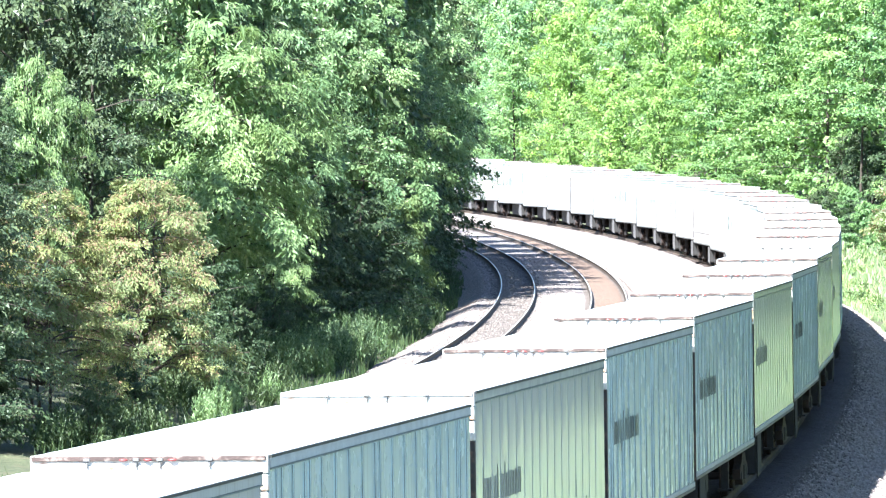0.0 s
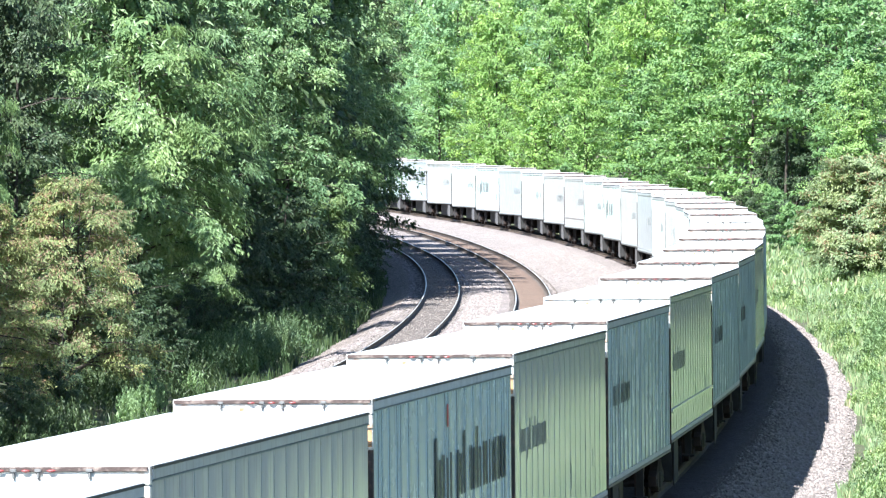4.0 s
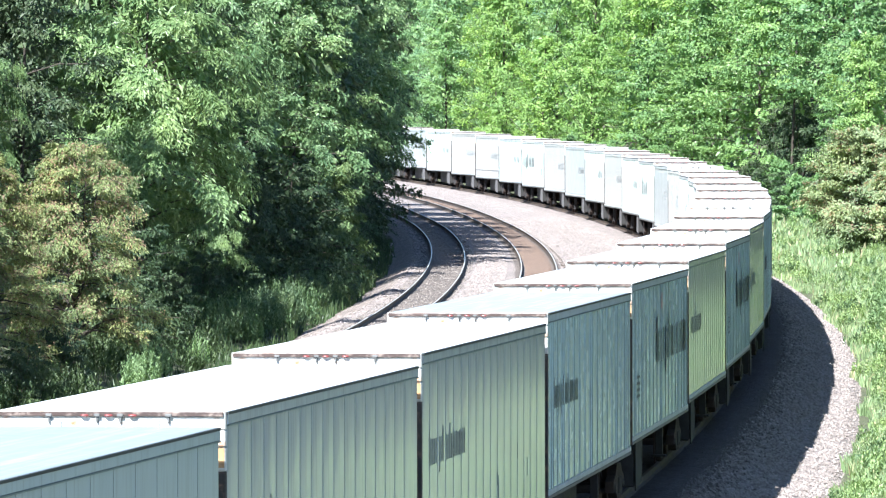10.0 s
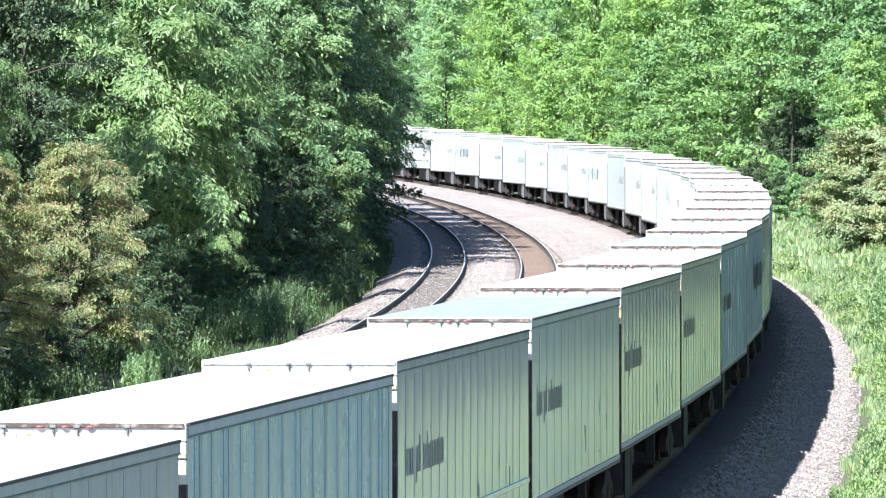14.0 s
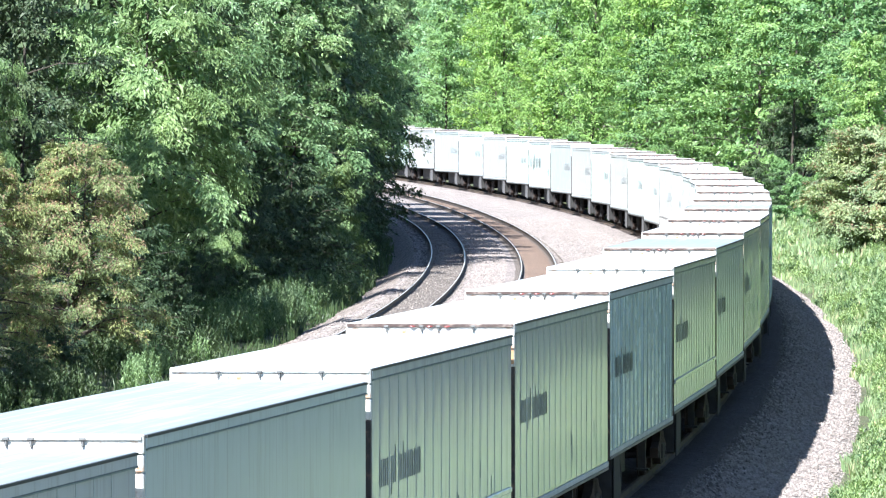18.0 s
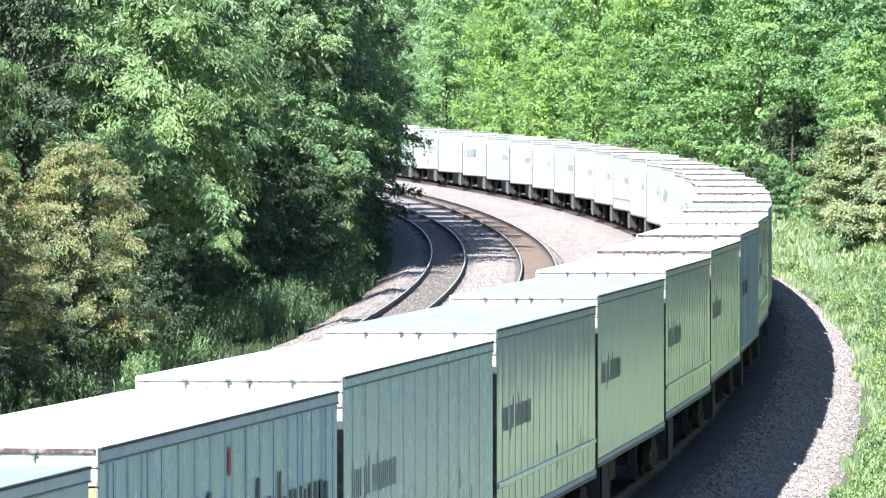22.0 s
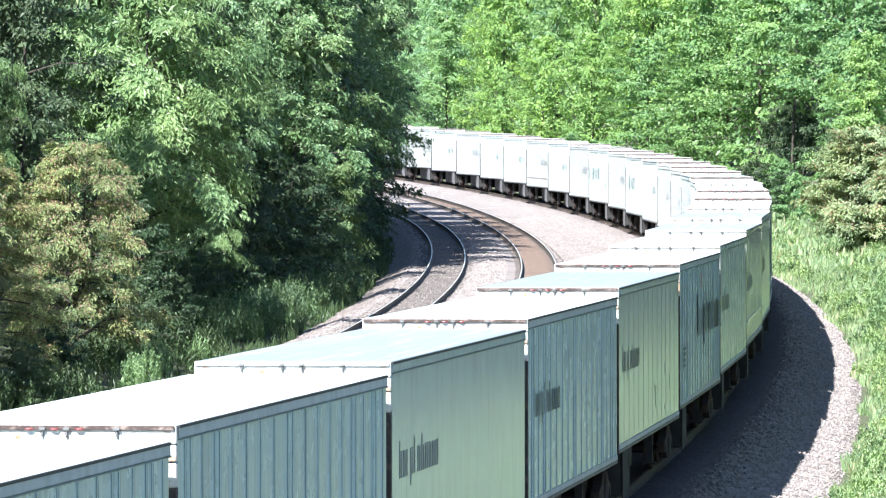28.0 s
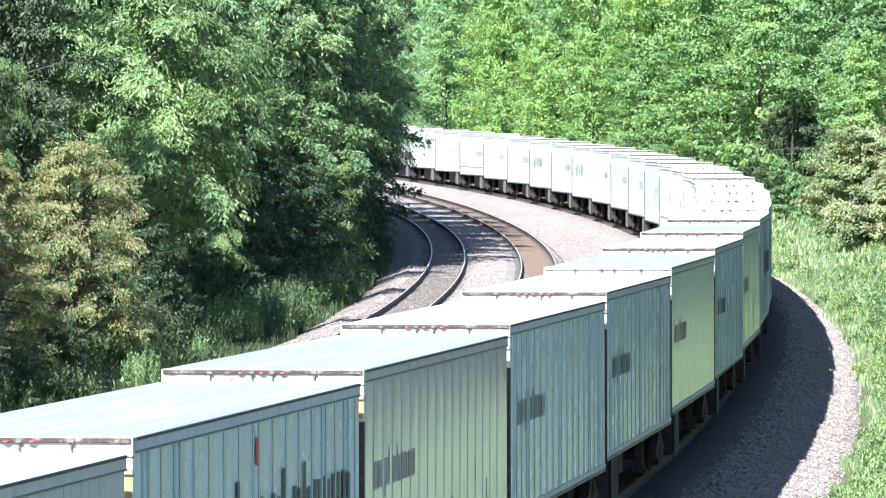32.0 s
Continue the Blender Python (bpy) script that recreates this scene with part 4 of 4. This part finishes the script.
        z = ground_height(s, lat) - 0.05
        h = tall * g.uniform(0.6, 1.15, stems) * (1.1 - 0.4 * b / r)
        lean = g.normal(0, 0.09, (stems, 2))
        up = g.uniform(0.12, 1.0, (stems, per))
        root = np.stack([x, y, z], -1)[:, None, :]
        stem = np.concatenate([lean[:, None, :] * (up * h[:, None])[..., None], (up * h[:, None])[..., None]], -1)
        at = (root + stem).reshape(-1, 3)
        t = g.uniform(0, 2 * math.pi, len(at))
        size = (1.15 - 0.6 * up.reshape(-1))[:, None]
        d = np.stack([np.cos(t), np.sin(t), g.uniform(0.7, 1.8, len(at))], -1)
        d /= np.linalg.norm(d, axis=1, keepdims=True)
        side = np.cross(d, [0, 0, 1.0])
        side /= np.linalg.norm(side, axis=1, keepdims=True)
        tip = at + d * leaf[0] * size
        mid = at + d * leaf[0] * size * 0.5 + np.array([0, 0, 0.02])
        vs.append(np.stack([at, mid - side * leaf[1] * size / 2, tip, mid + side * leaf[1] * size / 2], 1).reshape(-1, 3))
    v = np.concatenate(vs)
    return tagged(link(name, mesh_of(name, v, quads(len(v) // 4), mat)), label, "weeds", kind="stuff")


patch = random.Random(9)
left_spots = [(patch.uniform(92, 200), 0, patch.uniform(0.5, 1.1), patch.randint(30, 70)) for _ in range(60)]
left_spots = [(s, 15.4 + patch.uniform(0, 2.2) + max(0, (150 - s) * 0.02), r, n) for s, _, r, n in left_spots]
weeds("weeds", "tall upright leafy weeds along the ballast's edge, coloured as sunlit", [a for a in left_spots if a[0] > 138], 16, 1.45, (0.2, 0.06), WEED_LIT, 31)
weeds("weeds", "leafy weeds by the bushes, shade put into their dark leaves", [a for a in left_spots if a[0] <= 138], 16, 1.1, (0.2, 0.06), WEED_SHADED, 37)
weeds("weeds", "herbs in clumps along the ballast, sunlight put into their light green", [(123, 15.6, 0.3, 30), (112, 15.9, 0.45, 60), (108, 15.7, 0.35, 40), (117, 16.1, 0.4, 40), (142, 15.6, 0.35, 50), (174, 15.5, 0.22, 60), (168, 15.3, 0.2, 30)], 20, 1.15, (0.2, 0.06), WEED_SUN, 38)
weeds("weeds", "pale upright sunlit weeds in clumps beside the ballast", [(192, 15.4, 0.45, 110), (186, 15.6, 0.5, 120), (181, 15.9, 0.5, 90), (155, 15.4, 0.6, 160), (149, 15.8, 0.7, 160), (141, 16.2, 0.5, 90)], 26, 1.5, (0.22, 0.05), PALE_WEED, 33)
def verge_spots(count, reach, stems, bare):
    """Clumps on the outer verge: dense in drifts, thin where the soil shows."""
    spots = []
    while len(spots) < count:
        s = 58 + 290 * patch.random() ** 1.3
        deep = min(10, max(1.5, 1.5 + 0.052 * (s - 105)))
        lat = -4.5 - 0.25 * min(1, max(0, (160 - s) / 45)) - deep * patch.random() ** 1.2 + 0.4 * float(wobble(s, 0.0, 6.0, 1))
        if float(wobble(s, lat, 4.0, 6)) > bare:
            spots.append((s, lat, patch.uniform(*reach), patch.randint(*stems)))
    return spots


weeds("weeds", "bright green broad-leaved weeds on the verge", verge_spots(440, (0.25, 0.6), (14, 36), -0.25), 13, 0.75, (0.17, 0.075), WEED_SUN, 32)
weeds("weeds", "grey-green feathery weeds on the verge", verge_spots(240, (0.25, 0.6), (16, 36), -0.6), 14, 0.7, (0.16, 0.035), GRASS, 34)
weeds("weeds", "deep green leafy weeds on the verge", verge_spots(150, (0.3, 0.7), (14, 30), -0.1), 12, 0.6, (0.19, 0.1), WEED_DEEP, 35)
weeds("weeds", "tall lush light green plants standing on the verge", [(s, lat, patch.uniform(0.4, 0.7), patch.randint(40, 60)) for s, lat in ((172, -6.0), (178, -5.9), (183, -6.5), (188, -6.1), (193, -6.7), (181, -7.1), (199, -7.2), (206, -7.4), (170, -5.6))], 22, 1.25, (0.22, 0.09), WEED_SUN, 36)


def stones(name, label, count, spread, seed, mat=STONE):
    """Loose crushed stones on the ballast."""
    g = np.random.default_rng(seed)
    s, lat = spread(g, count)
    x, y = plan(s, lat)
    z = bed_height(s, lat) + 0.005
    r = g.uniform(0.025, 0.055, (count, 1, 1))
    shape = np.array([(1, 0, 0), (0, 1, 0), (-1, 0, 0), (0, -1, 0), (0, 0, 0.8), (0, 0, -0.8)])[None] * g.uniform(0.6, 1.3, (count, 6, 1))
    a = g.uniform(0, 2 * math.pi, count)
    c, d = np.cos(a)[:, None], np.sin(a)[:, None]
    shape = np.stack([shape[..., 0] * c - shape[..., 1] * d, shape[..., 0] * d + shape[..., 1] * c, shape[..., 2]], -1)
    v = (np.stack([x, y, z], -1)[:, None, :] + shape * r).reshape(-1, 3)
    tri = np.array([(0, 1, 4), (1, 2, 4), (2, 3, 4), (3, 0, 4), (1, 0, 5), (2, 1, 5), (3, 2, 5), (0, 3, 5)])
    f = (np.arange(count)[:, None, None] * 6 + tri[None]).reshape(-1, 3)
    return tagged(link(name, mesh_of(name, v, f, mat)), label, "ballast stones", kind="stuff")


stones("stones", "pale crushed stones on the ballast shoulder", 21000, lambda g, n: (60 + 190 * g.uniform(0, 1, n) ** 1.4, g.uniform(-4.7, -1.8, n)), 41)
stones("stones", "pale crushed stones beside the inner track", 11000, lambda g, n: (g.uniform(125, 300, n), np.where(g.uniform(0, 1, n) < 0.45, g.uniform(12.8, 14.6, n), g.uniform(8.9, 10.3, n))), 42)
stones("stones", "dark oily stones between the inner track's rails", 7000, lambda g, n: (g.uniform(125, 300, n), 11.6 + g.uniform(-1.2, 1.2, n)), 43, DARK_STONE)
stones("stones", "black-brown tarry stones beside the train's rail, darkened for its shade", 12000, lambda g, n: (60 + 190 * g.uniform(0, 1, n) ** 1.4, -1.3 - np.abs(g.normal(0, 0.45, n))), 44, TAR_SHADE_STONE)
stones("stones", "pale crushed stones between the train and the middle track", 9000, lambda g, n: (g.uniform(170, 330, n), g.uniform(2.0, 6.6, n)), 45)


# ---- the train: white road-rail trailers, each end carried on a rail bogie ----
PITCH, LENGTH, SPEED = 16.45, 16.1, 11.706
ROOF_Z, SILL_Z, HALF = 4.17, 1.16, 1.3
DROP = math.degrees(math.atan2(0.15, LENGTH))


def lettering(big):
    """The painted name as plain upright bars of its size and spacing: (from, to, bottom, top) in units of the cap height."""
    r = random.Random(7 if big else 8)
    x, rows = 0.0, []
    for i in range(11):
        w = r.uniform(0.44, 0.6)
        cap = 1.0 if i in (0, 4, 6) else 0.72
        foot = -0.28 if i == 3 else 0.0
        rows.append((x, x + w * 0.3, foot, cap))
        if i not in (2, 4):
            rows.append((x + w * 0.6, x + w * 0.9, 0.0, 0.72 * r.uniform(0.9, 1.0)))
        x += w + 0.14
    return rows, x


def trailer(kind):
    """kind: p seamed plate, q smooth plate, g plate with a guard rail, s sheet and posts, L sheet and posts with the large name."""
    posts = kind in "sL"
    wall = SHEET if kind in "sLt" else SMOOTH if kind in "qr" else PLATE
    top = new("road_rail_trailer")
    tagged(top, {
        "p": "white plate-sided freight trailer on rail bogies, faded small name",
        "q": "smooth white plate-sided freight trailer on rail bogies",
        "t": "pale blue-white sheet-sided freight trailer with thin seams",
        "r": "smooth white plate-sided freight trailer with a pale blue-grey roof",
        "g": "white plate-sided freight trailer with a low side guard rail",
        "s": "white freight trailer with ribbed side posts and small dark name",
        "L": "white freight trailer with ribbed side posts and large dark name"}[kind], "freight trailer", "trailers of the train")
    for side in (-1, 1):
        y = side * HALF
        a, b = sorted((y, y - side * 0.05))
        part("side_wall", boxes(((0.12, a, SILL_Z + 0.16), (LENGTH - 0.1, b, ROOF_Z - 0.13))), wall, top)
        a, b = sorted((y + side * 0.012, y - side * 0.07))
        part("top_rail", boxes(((0.13, a, ROOF_Z - 0.145), (LENGTH - 0.04, b, ROOF_Z - 0.036)), bevel=0.004), TOP_RAIL if posts else wall, top, "grey aluminium top rail")
        a2, b2 = sorted((y + side * 0.02, y - side * 0.03))
        part("roof_edge", boxes(((0.13, a2, ROOF_Z - 0.036), (LENGTH - 0.04, b2, ROOF_Z - 0.006))), EDGE, top, "thin black strip for the shadow line at the roof's edge")
        part("drip_edge", boxes(((0.13, a2, ROOF_Z - 0.165), (LENGTH - 0.04, b2, ROOF_Z - 0.147))), SEAM, top)
        a, b = sorted((y + side * 0.015, y - side * 0.07))
        part("bottom_rail", boxes(((0.06, a, SILL_Z + 0.06), (LENGTH - 0.04, b, SILL_Z + 0.15)), bevel=0.01), TOP_RAIL, top, "dull grey bottom rail")
        part("sill_edge", boxes(((0.06, a, SILL_Z), (LENGTH - 0.04, b, SILL_Z + 0.055)), bevel=0.008), KEEPER, top, "grimy grey sill")
        rib = seam = None
        if posts:
            at = [0.5, 0.85, 1.6, 2.4, 2.75, 3.6, 4.6, 5.6, 6.6, 7.6, 8.0, 9.0, 10.0, 11.0, 12.0, 12.8, 13.15, 13.9, 14.65, 15.0, 15.6]
        elif kind == "q":
            at = []
        elif kind == "r":
            at = [1.25 + 1.22 * i for i in range(12)]
        else:
            at = [0.9 + (1.22 if kind == "t" else 0.92) * i for i in range(12 if kind == "t" else 16)]
        for x in at:
            if posts:
                if rib is None:
                    a, b = sorted((y + side * 0.024, y - side * 0.01))
                    bm = boxes(((-0.035, a, SILL_Z + 0.15), (0.012, b, ROOF_Z - 0.168)), bevel=0.008)
                    a, b = sorted((y + side * 0.008, y - side * 0.01))
                    k = len(bm.faces)
                    box(bm, (-0.062, a, SILL_Z + 0.16), (-0.036, b, ROOF_Z - 0.168))
                    bm.faces.ensure_lookup_table()
                    for face in bm.faces[k:]:
                        face.material_index = 1
                    rib = part("post", bm, wall, top)
                    rib.data.materials.append(SEAM)
                    rib.location.x = x
                else:
                    link("post", rib.data, top).location.x = x
            else:
                if seam is None:
                    wide = 0.004 if kind == "r" else 0.016
                    a, b = sorted((y + side * 0.005, y - side * 0.01))
                    seam = part("seam", boxes(((-wide, a, SILL_Z + 0.16), (wide, b, ROOF_Z - 0.168))), SEAM_SOFT, top)
                    seam.location.x = x
                else:
                    link("seam", seam.data, top).location.x = x
        if kind == "g":
            a, b = sorted((y + side * 0.04, y - side * 0.01))
            part("guard_rail", boxes(((0.12, a, SILL_Z + 0.62), (LENGTH - 0.3, b, SILL_Z + 0.7)), bevel=0.012), wall, top, "pale horizontal guard rail")
        # painted name, as bars; paler on the sunlit side in place of glare
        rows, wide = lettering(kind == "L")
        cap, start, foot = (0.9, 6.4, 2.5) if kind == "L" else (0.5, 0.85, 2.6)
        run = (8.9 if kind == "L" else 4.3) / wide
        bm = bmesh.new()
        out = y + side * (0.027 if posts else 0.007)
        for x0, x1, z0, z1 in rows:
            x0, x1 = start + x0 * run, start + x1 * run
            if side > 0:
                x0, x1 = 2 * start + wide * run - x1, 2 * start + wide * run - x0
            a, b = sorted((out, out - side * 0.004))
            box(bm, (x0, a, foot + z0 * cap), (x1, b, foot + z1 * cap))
        part("painted_name", bm, INK_SUNLIT if side > 0 else INK_DARK if posts else INK, top, "painted name, paled for the glare on the sunlit side" if side > 0 else "faded dark painted name")["kind"] = "stuff"
        if kind == "L":
            a, b = sorted((out, out - side * 0.004))
            part("red_mark", boxes(((start + 1.32, a, foot + 1.02), (start + 1.5, b, foot + 1.34))), RED, top, "small red mark above the name")
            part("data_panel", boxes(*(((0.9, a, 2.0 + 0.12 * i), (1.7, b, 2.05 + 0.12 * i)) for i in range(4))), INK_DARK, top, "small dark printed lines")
        if kind in "ptgr" and side < 0:
            mark = random.Random(3)
            for k in range(5):
                x, z, tall = mark.uniform(7.5, 14.5), mark.uniform(1.45, 2.3), mark.uniform(0.08, 0.42)
                part("scuff", boxes(((x - 0.03, y - 0.0065, z), (x + mark.uniform(0.01, 0.07), y + 0.001, z + tall)), bevel=0.002), SEAM, top, "dark scuff in the paint")
        # road wheels and their flap, at the rear
        for x in (1.9, 3.15):
            bm = bmesh.new()
            drum(bm, 0.5, 0.5, (x, side * 0.98, 0.78), 20, 0.26, 0.05)
            wheel = part("road_wheel", bm, RUBBER, top, "dusty black double tyre")
            bm = bmesh.new()
            drum(bm, 0.26, 0.34, (x, side * 0.98, 0.78), 14, 0.08, 0.03)
            part("rim", bm, RAILS, wheel, "grey steel rim")
        a, b = sorted((side * 0.74, side * 1.24))
        part("mud_flap", boxes(((1.12, a, 0.34), (1.16, b, 1.12)), bevel=0.006), RUBBER, top, "dusty black mud flap")
        a, b = sorted((side * 1.26, side * 1.28))
        bm = bmesh.new()
        quad = [(1.2, 0.25), (2.75, 0.36), (2.5, 1.16), (1.2, 1.16)]
        near = [bm.verts.new((x, a, z)) for x, z in quad]
        far = [bm.verts.new((x, b, z)) for x, z in quad]
        bm.faces.new(near)
        bm.faces.new(far[::-1])
        for i in range(4):
            bm.faces.new((near[i], far[i], far[(i + 1) % 4], near[(i + 1) % 4]))
        bmesh.ops.recalc_face_normals(bm, faces=bm.faces)
        part("wheel_shield", bm, DUSTY if side > 0 else RUBBER, top, "pale dusty wheel shield on the sunlit side" if side > 0 else "black wheel shield, the shade of its side put into the colour")
        # landing legs near the front
        part("landing_leg", boxes(((12.3, side * 0.95 - 0.07, 0.42), (12.44, side * 0.95 + 0.07, 1.14)), ((12.22, side * 0.95 - 0.14, 0.38), (12.52, side * 0.95 + 0.14, 0.42))), DARK, top)
        # rear corner: reflective tape and worn hinge plates; lower post darkened for the gap's shade
        a, b = sorted((side * 1.19, side * 1.3))
        part("corner_post", boxes(((0.0, a, SILL_Z), (0.12, b, ROOF_Z - 0.66)), bevel=0.01), POST_SHADED, top, "rusty rear corner post, darkened for the shade between trailers")
        for low, high in ((0.66, 0.4), (0.385, 0.21)):
            part("corner_cap", boxes(((-0.004, a, ROOF_Z - low), (0.12, b + 0.002, ROOF_Z - high)), bevel=0.012), FRAME, top, "white corner casting")
        if kind in "pL":
            part("corner_plate", boxes(((-0.006, a + 0.01, ROOF_Z - 0.62), (0.0, b - 0.01, ROOF_Z - 0.4))), ORANGE, top, "worn orange corner plate")
    # roof with shallow bows, front wall, rear frame and doors
    bm = boxes(((0.05, -HALF + 0.005, ROOF_Z - 0.03), (LENGTH - 0.03, HALF - 0.005, ROOF_Z)), bevel=0.008)
    part("roof", bm, ROOF_BLUE if kind == "r" else ROOF, top, "pale blue-grey sheet roof" if kind == "r" else "white sheet roof")
    part("front_wall", boxes(((LENGTH - 0.1, -HALF + 0.02, SILL_Z), (LENGTH, HALF - 0.02, ROOF_Z - 0.01)), bevel=0.03), wall, top)
    part("rear_header", boxes(((0.0, -HALF, ROOF_Z - 0.2), (0.12, HALF, ROOF_Z + 0.004)), bevel=0.012), FRAME, top, "worn rear door header")
    part("gutter", boxes(((-0.03, -HALF + 0.02, ROOF_Z - 0.055), (0.0, HALF - 0.02, ROOF_Z - 0.004)), bevel=0.005), GUTTER if kind in "psLr" else RAILS, top, "rusty dark edge of the header" if kind in "psLr" else "dull grey edge of the header")
    for side in (-1, 1):
        a, b = sorted((side * 0.01, side * 1.18))
        door = part("rear_door", boxes(((0.02, a, SILL_Z + 0.12), (0.07, b, ROOF_Z - 0.2)), bevel=0.006), FRAME, top)
        part("lock_rod", boxes(((-0.02, side * 0.55 - 0.015, SILL_Z + 0.1), (0.015, side * 0.55 + 0.015, ROOF_Z - 0.1))), RAILS, door, "steel lock rod")
        for y in (side * 0.67, side * 0.13):
            part("keeper", boxes(((-0.055, y - 0.035, ROOF_Z - 0.06), (0.0, y + 0.035, ROOF_Z - 0.025)), ((-0.04, y - 0.012, ROOF_Z - 0.125), (0.0, y + 0.012, ROOF_Z - 0.06)), bevel=0.006), KEEPER, top, "grey rod keeper")
    for y in (-0.27, 0.0, 0.27) if kind in "pLsr" else ():
        bm = bmesh.new()
        bmesh.ops.create_uvsphere(bm, u_segments=12, v_segments=6, radius=1.0)
        bmesh.ops.scale(bm, vec=(0.028, 0.05, 0.017), verts=bm.verts)
        bmesh.ops.translate(bm, vec=(-0.035, y, ROOF_Z - 0.045), verts=bm.verts)
        part("marker_lamp", bm, LAMP_RED, top, "red marker lamp")
    part("floor", boxes(((0.05, -HALF + 0.06, SILL_Z + 0.02), (LENGTH - 0.05, HALF - 0.06, SILL_Z + 0.14))), DARK, top)
    part("underframe", boxes(*(((3.9, y - 0.06, 0.3), (LENGTH - 2.4, y + 0.06, SILL_Z + 0.01)) for y in (-0.45, 0.45)), bevel=0.01), DARK, top)
    part("coupler", boxes(((-0.55, -0.14, SILL_Z - 0.28), (0.4, 0.14, SILL_Z - 0.05)), bevel=0.02), RUSTY, top)
    return top


def bogie():
    """A two-axle rail bogie with cast side frames."""
    top = new("rail_bogie")
    tagged(top, "rusty steel two-axle rail bogie under the trailers' coupling", "rail bogie", "bogies of the train")
    for side in (-1, 1):
        y = side * 1.0
        bm = bmesh.new()
        outline = [(-1.2, 0.36), (-1.2, 0.56), (-0.75, 0.66), (-0.45, 0.84), (0.45, 0.84), (0.75, 0.66), (1.2, 0.56), (1.2, 0.36), (0.7, 0.4), (0.4, 0.2), (-0.4, 0.2), (-0.7, 0.4)]
        near = [bm.verts.new((x, y - 0.08, z)) for x, z in outline]
        far = [bm.verts.new((x, y + 0.08, z)) for x, z in outline]
        bm.faces.new(near)
        bm.faces.new(far[::-1])
        for i in range(len(outline)):
            j = (i + 1) % len(outline)
            bm.faces.new((near[i], far[i], far[j], near[j]))
        bmesh.ops.recalc_face_normals(bm, faces=bm.faces)
        part("side_frame", bm, RUSTY, top)
        for x in (-0.16, 0.16):
            bm = bmesh.new()
            bmesh.ops.create_cone(bm, cap_ends=True, segments=10, radius1=0.1, radius2=0.1, depth=0.3, matrix=Matrix.Translation((x, y + side * 0.03, 0.45)))
            part("spring", bm, DARK, top)
    part("bolster", boxes(((-0.22, -1.08, 0.5), (0.22, 1.08, 0.86)), bevel=0.03), RUSTY, top)
    part("adapter_post", boxes(((-0.3, -0.5, 0.84), (0.3, 0.5, 0.98)), bevel=0.03), RUSTY, top)
    for x in (-0.915, 0.915):
        bm = bmesh.new()
        bmesh.ops.create_cone(bm, cap_ends=True, segments=10, radius1=0.08, radius2=0.08, depth=2.2, matrix=Matrix.Rotation(radians(90), 4, "X"))
        axle = part("wheelset", bm, DARK, top)
        axle.location = (x, 0, 0.42)
        for side in (-1, 1):
            bm = bmesh.new()
            drum(bm, 0.42, 0.13, (0, side * 0.75, 0), 18, 0.0, 0.02)
            drum(bm, 0.45, 0.03, (0, side * 0.67, 0), 18, 0.0, 0.005)
            for k in range(4):
                a = math.pi / 4 + k * math.pi / 2
                box(bm, (0.25 * math.cos(a) - 0.04, side * 0.82 - 0.012, 0.25 * math.sin(a) - 0.04), (0.25 * math.cos(a) + 0.04, side * 0.82 + 0.012, 0.25 * math.sin(a) + 0.04))
            part("wheel", bm, RUSTY, axle, "rusty steel wheel with a bright tread")
    return top


# front of the train to its rear: the kinds of trailer in their order
FIRST = -5
ORDER = "ppLpssqsrLtgqgpsgrppsLpLpsgsspspqLspsqpLsgpsqLspqsLpgs"
TINTED = (2, 3, 6, 11, 12, 20)
trailers, bogies, masters = [], [], {}
for i, kind in enumerate(ORDER):
    if kind not in masters:
        masters[kind] = trailer(kind)
        ob = masters[kind]
    else:
        ob = copy_thing(masters[kind], pose(0, 0, 0))
    trailers.append((FIRST + i, ob))
for i in TINTED:
    for piece in trailers[i][1].children:
        if piece.name.split(".")[0] == "roof":
            piece.data = piece.data.copy()
            piece.data.materials[0] = ROOF_PALE
            tagged(piece, "streaked pale blue-white sheet roof")
master = bogie()
for i in range(len(ORDER)):
    bogies.append((FIRST + i, master if i == 0 else copy_thing(master, pose(0, 0, 0))))


def on_line(s, ahead, lean, pitch=0.0):
    """The pose of a thing at s whose front end stands ahead metres further on."""
    x0, y0 = plan(s, 0.0)
    x1, y1 = plan(s + ahead, 0.0)
    turn = math.degrees(math.atan2(y1 - y0, x1 - x0))
    return pose(float(x0), float(y0), 0.0, 0, 0, turn) @ pose(0, 0, 0, -lean, 0, 0) @ pose(0, 0, 0, 0, pitch, 0)


def motions():
    """The train rolls away from the camera at a steady speed; its wheels turn with it."""
    lean = math.degrees(LEAN)
    start = -327.6
    for j, ob in trailers:
        walk(ob, [(t, on_line(PITCH * j + start + SPEED * t, LENGTH, lean, DROP)) for t in range(33)])
    for j, ob in bogies:
        walk(ob, [(t, on_line(PITCH * j + start + SPEED * t - 0.35, 0.5, lean)) for t in range(33)])
    turn = math.degrees(SPEED / 0.42)
    spun = {}
    for j, ob in bogies:
        for axle in ob.children:
            if not axle.name.startswith("wheelset"):
                continue
            x = round(axle.location.x, 2)
            if x not in spun:
                walk(axle, [(k / 30, pose(x, 0, 0.42, 0, (turn * k / 30) % 360, 0)) for k in range(32 * 30 + 1)])
                spun[x] = axle.animation_data
            else:
                axle.rotation_mode = "QUATERNION"
                axle.animation_data_create()
                axle.animation_data.action = spun[x].action
                axle.animation_data.action_slot = spun[x].action_slot


motions()
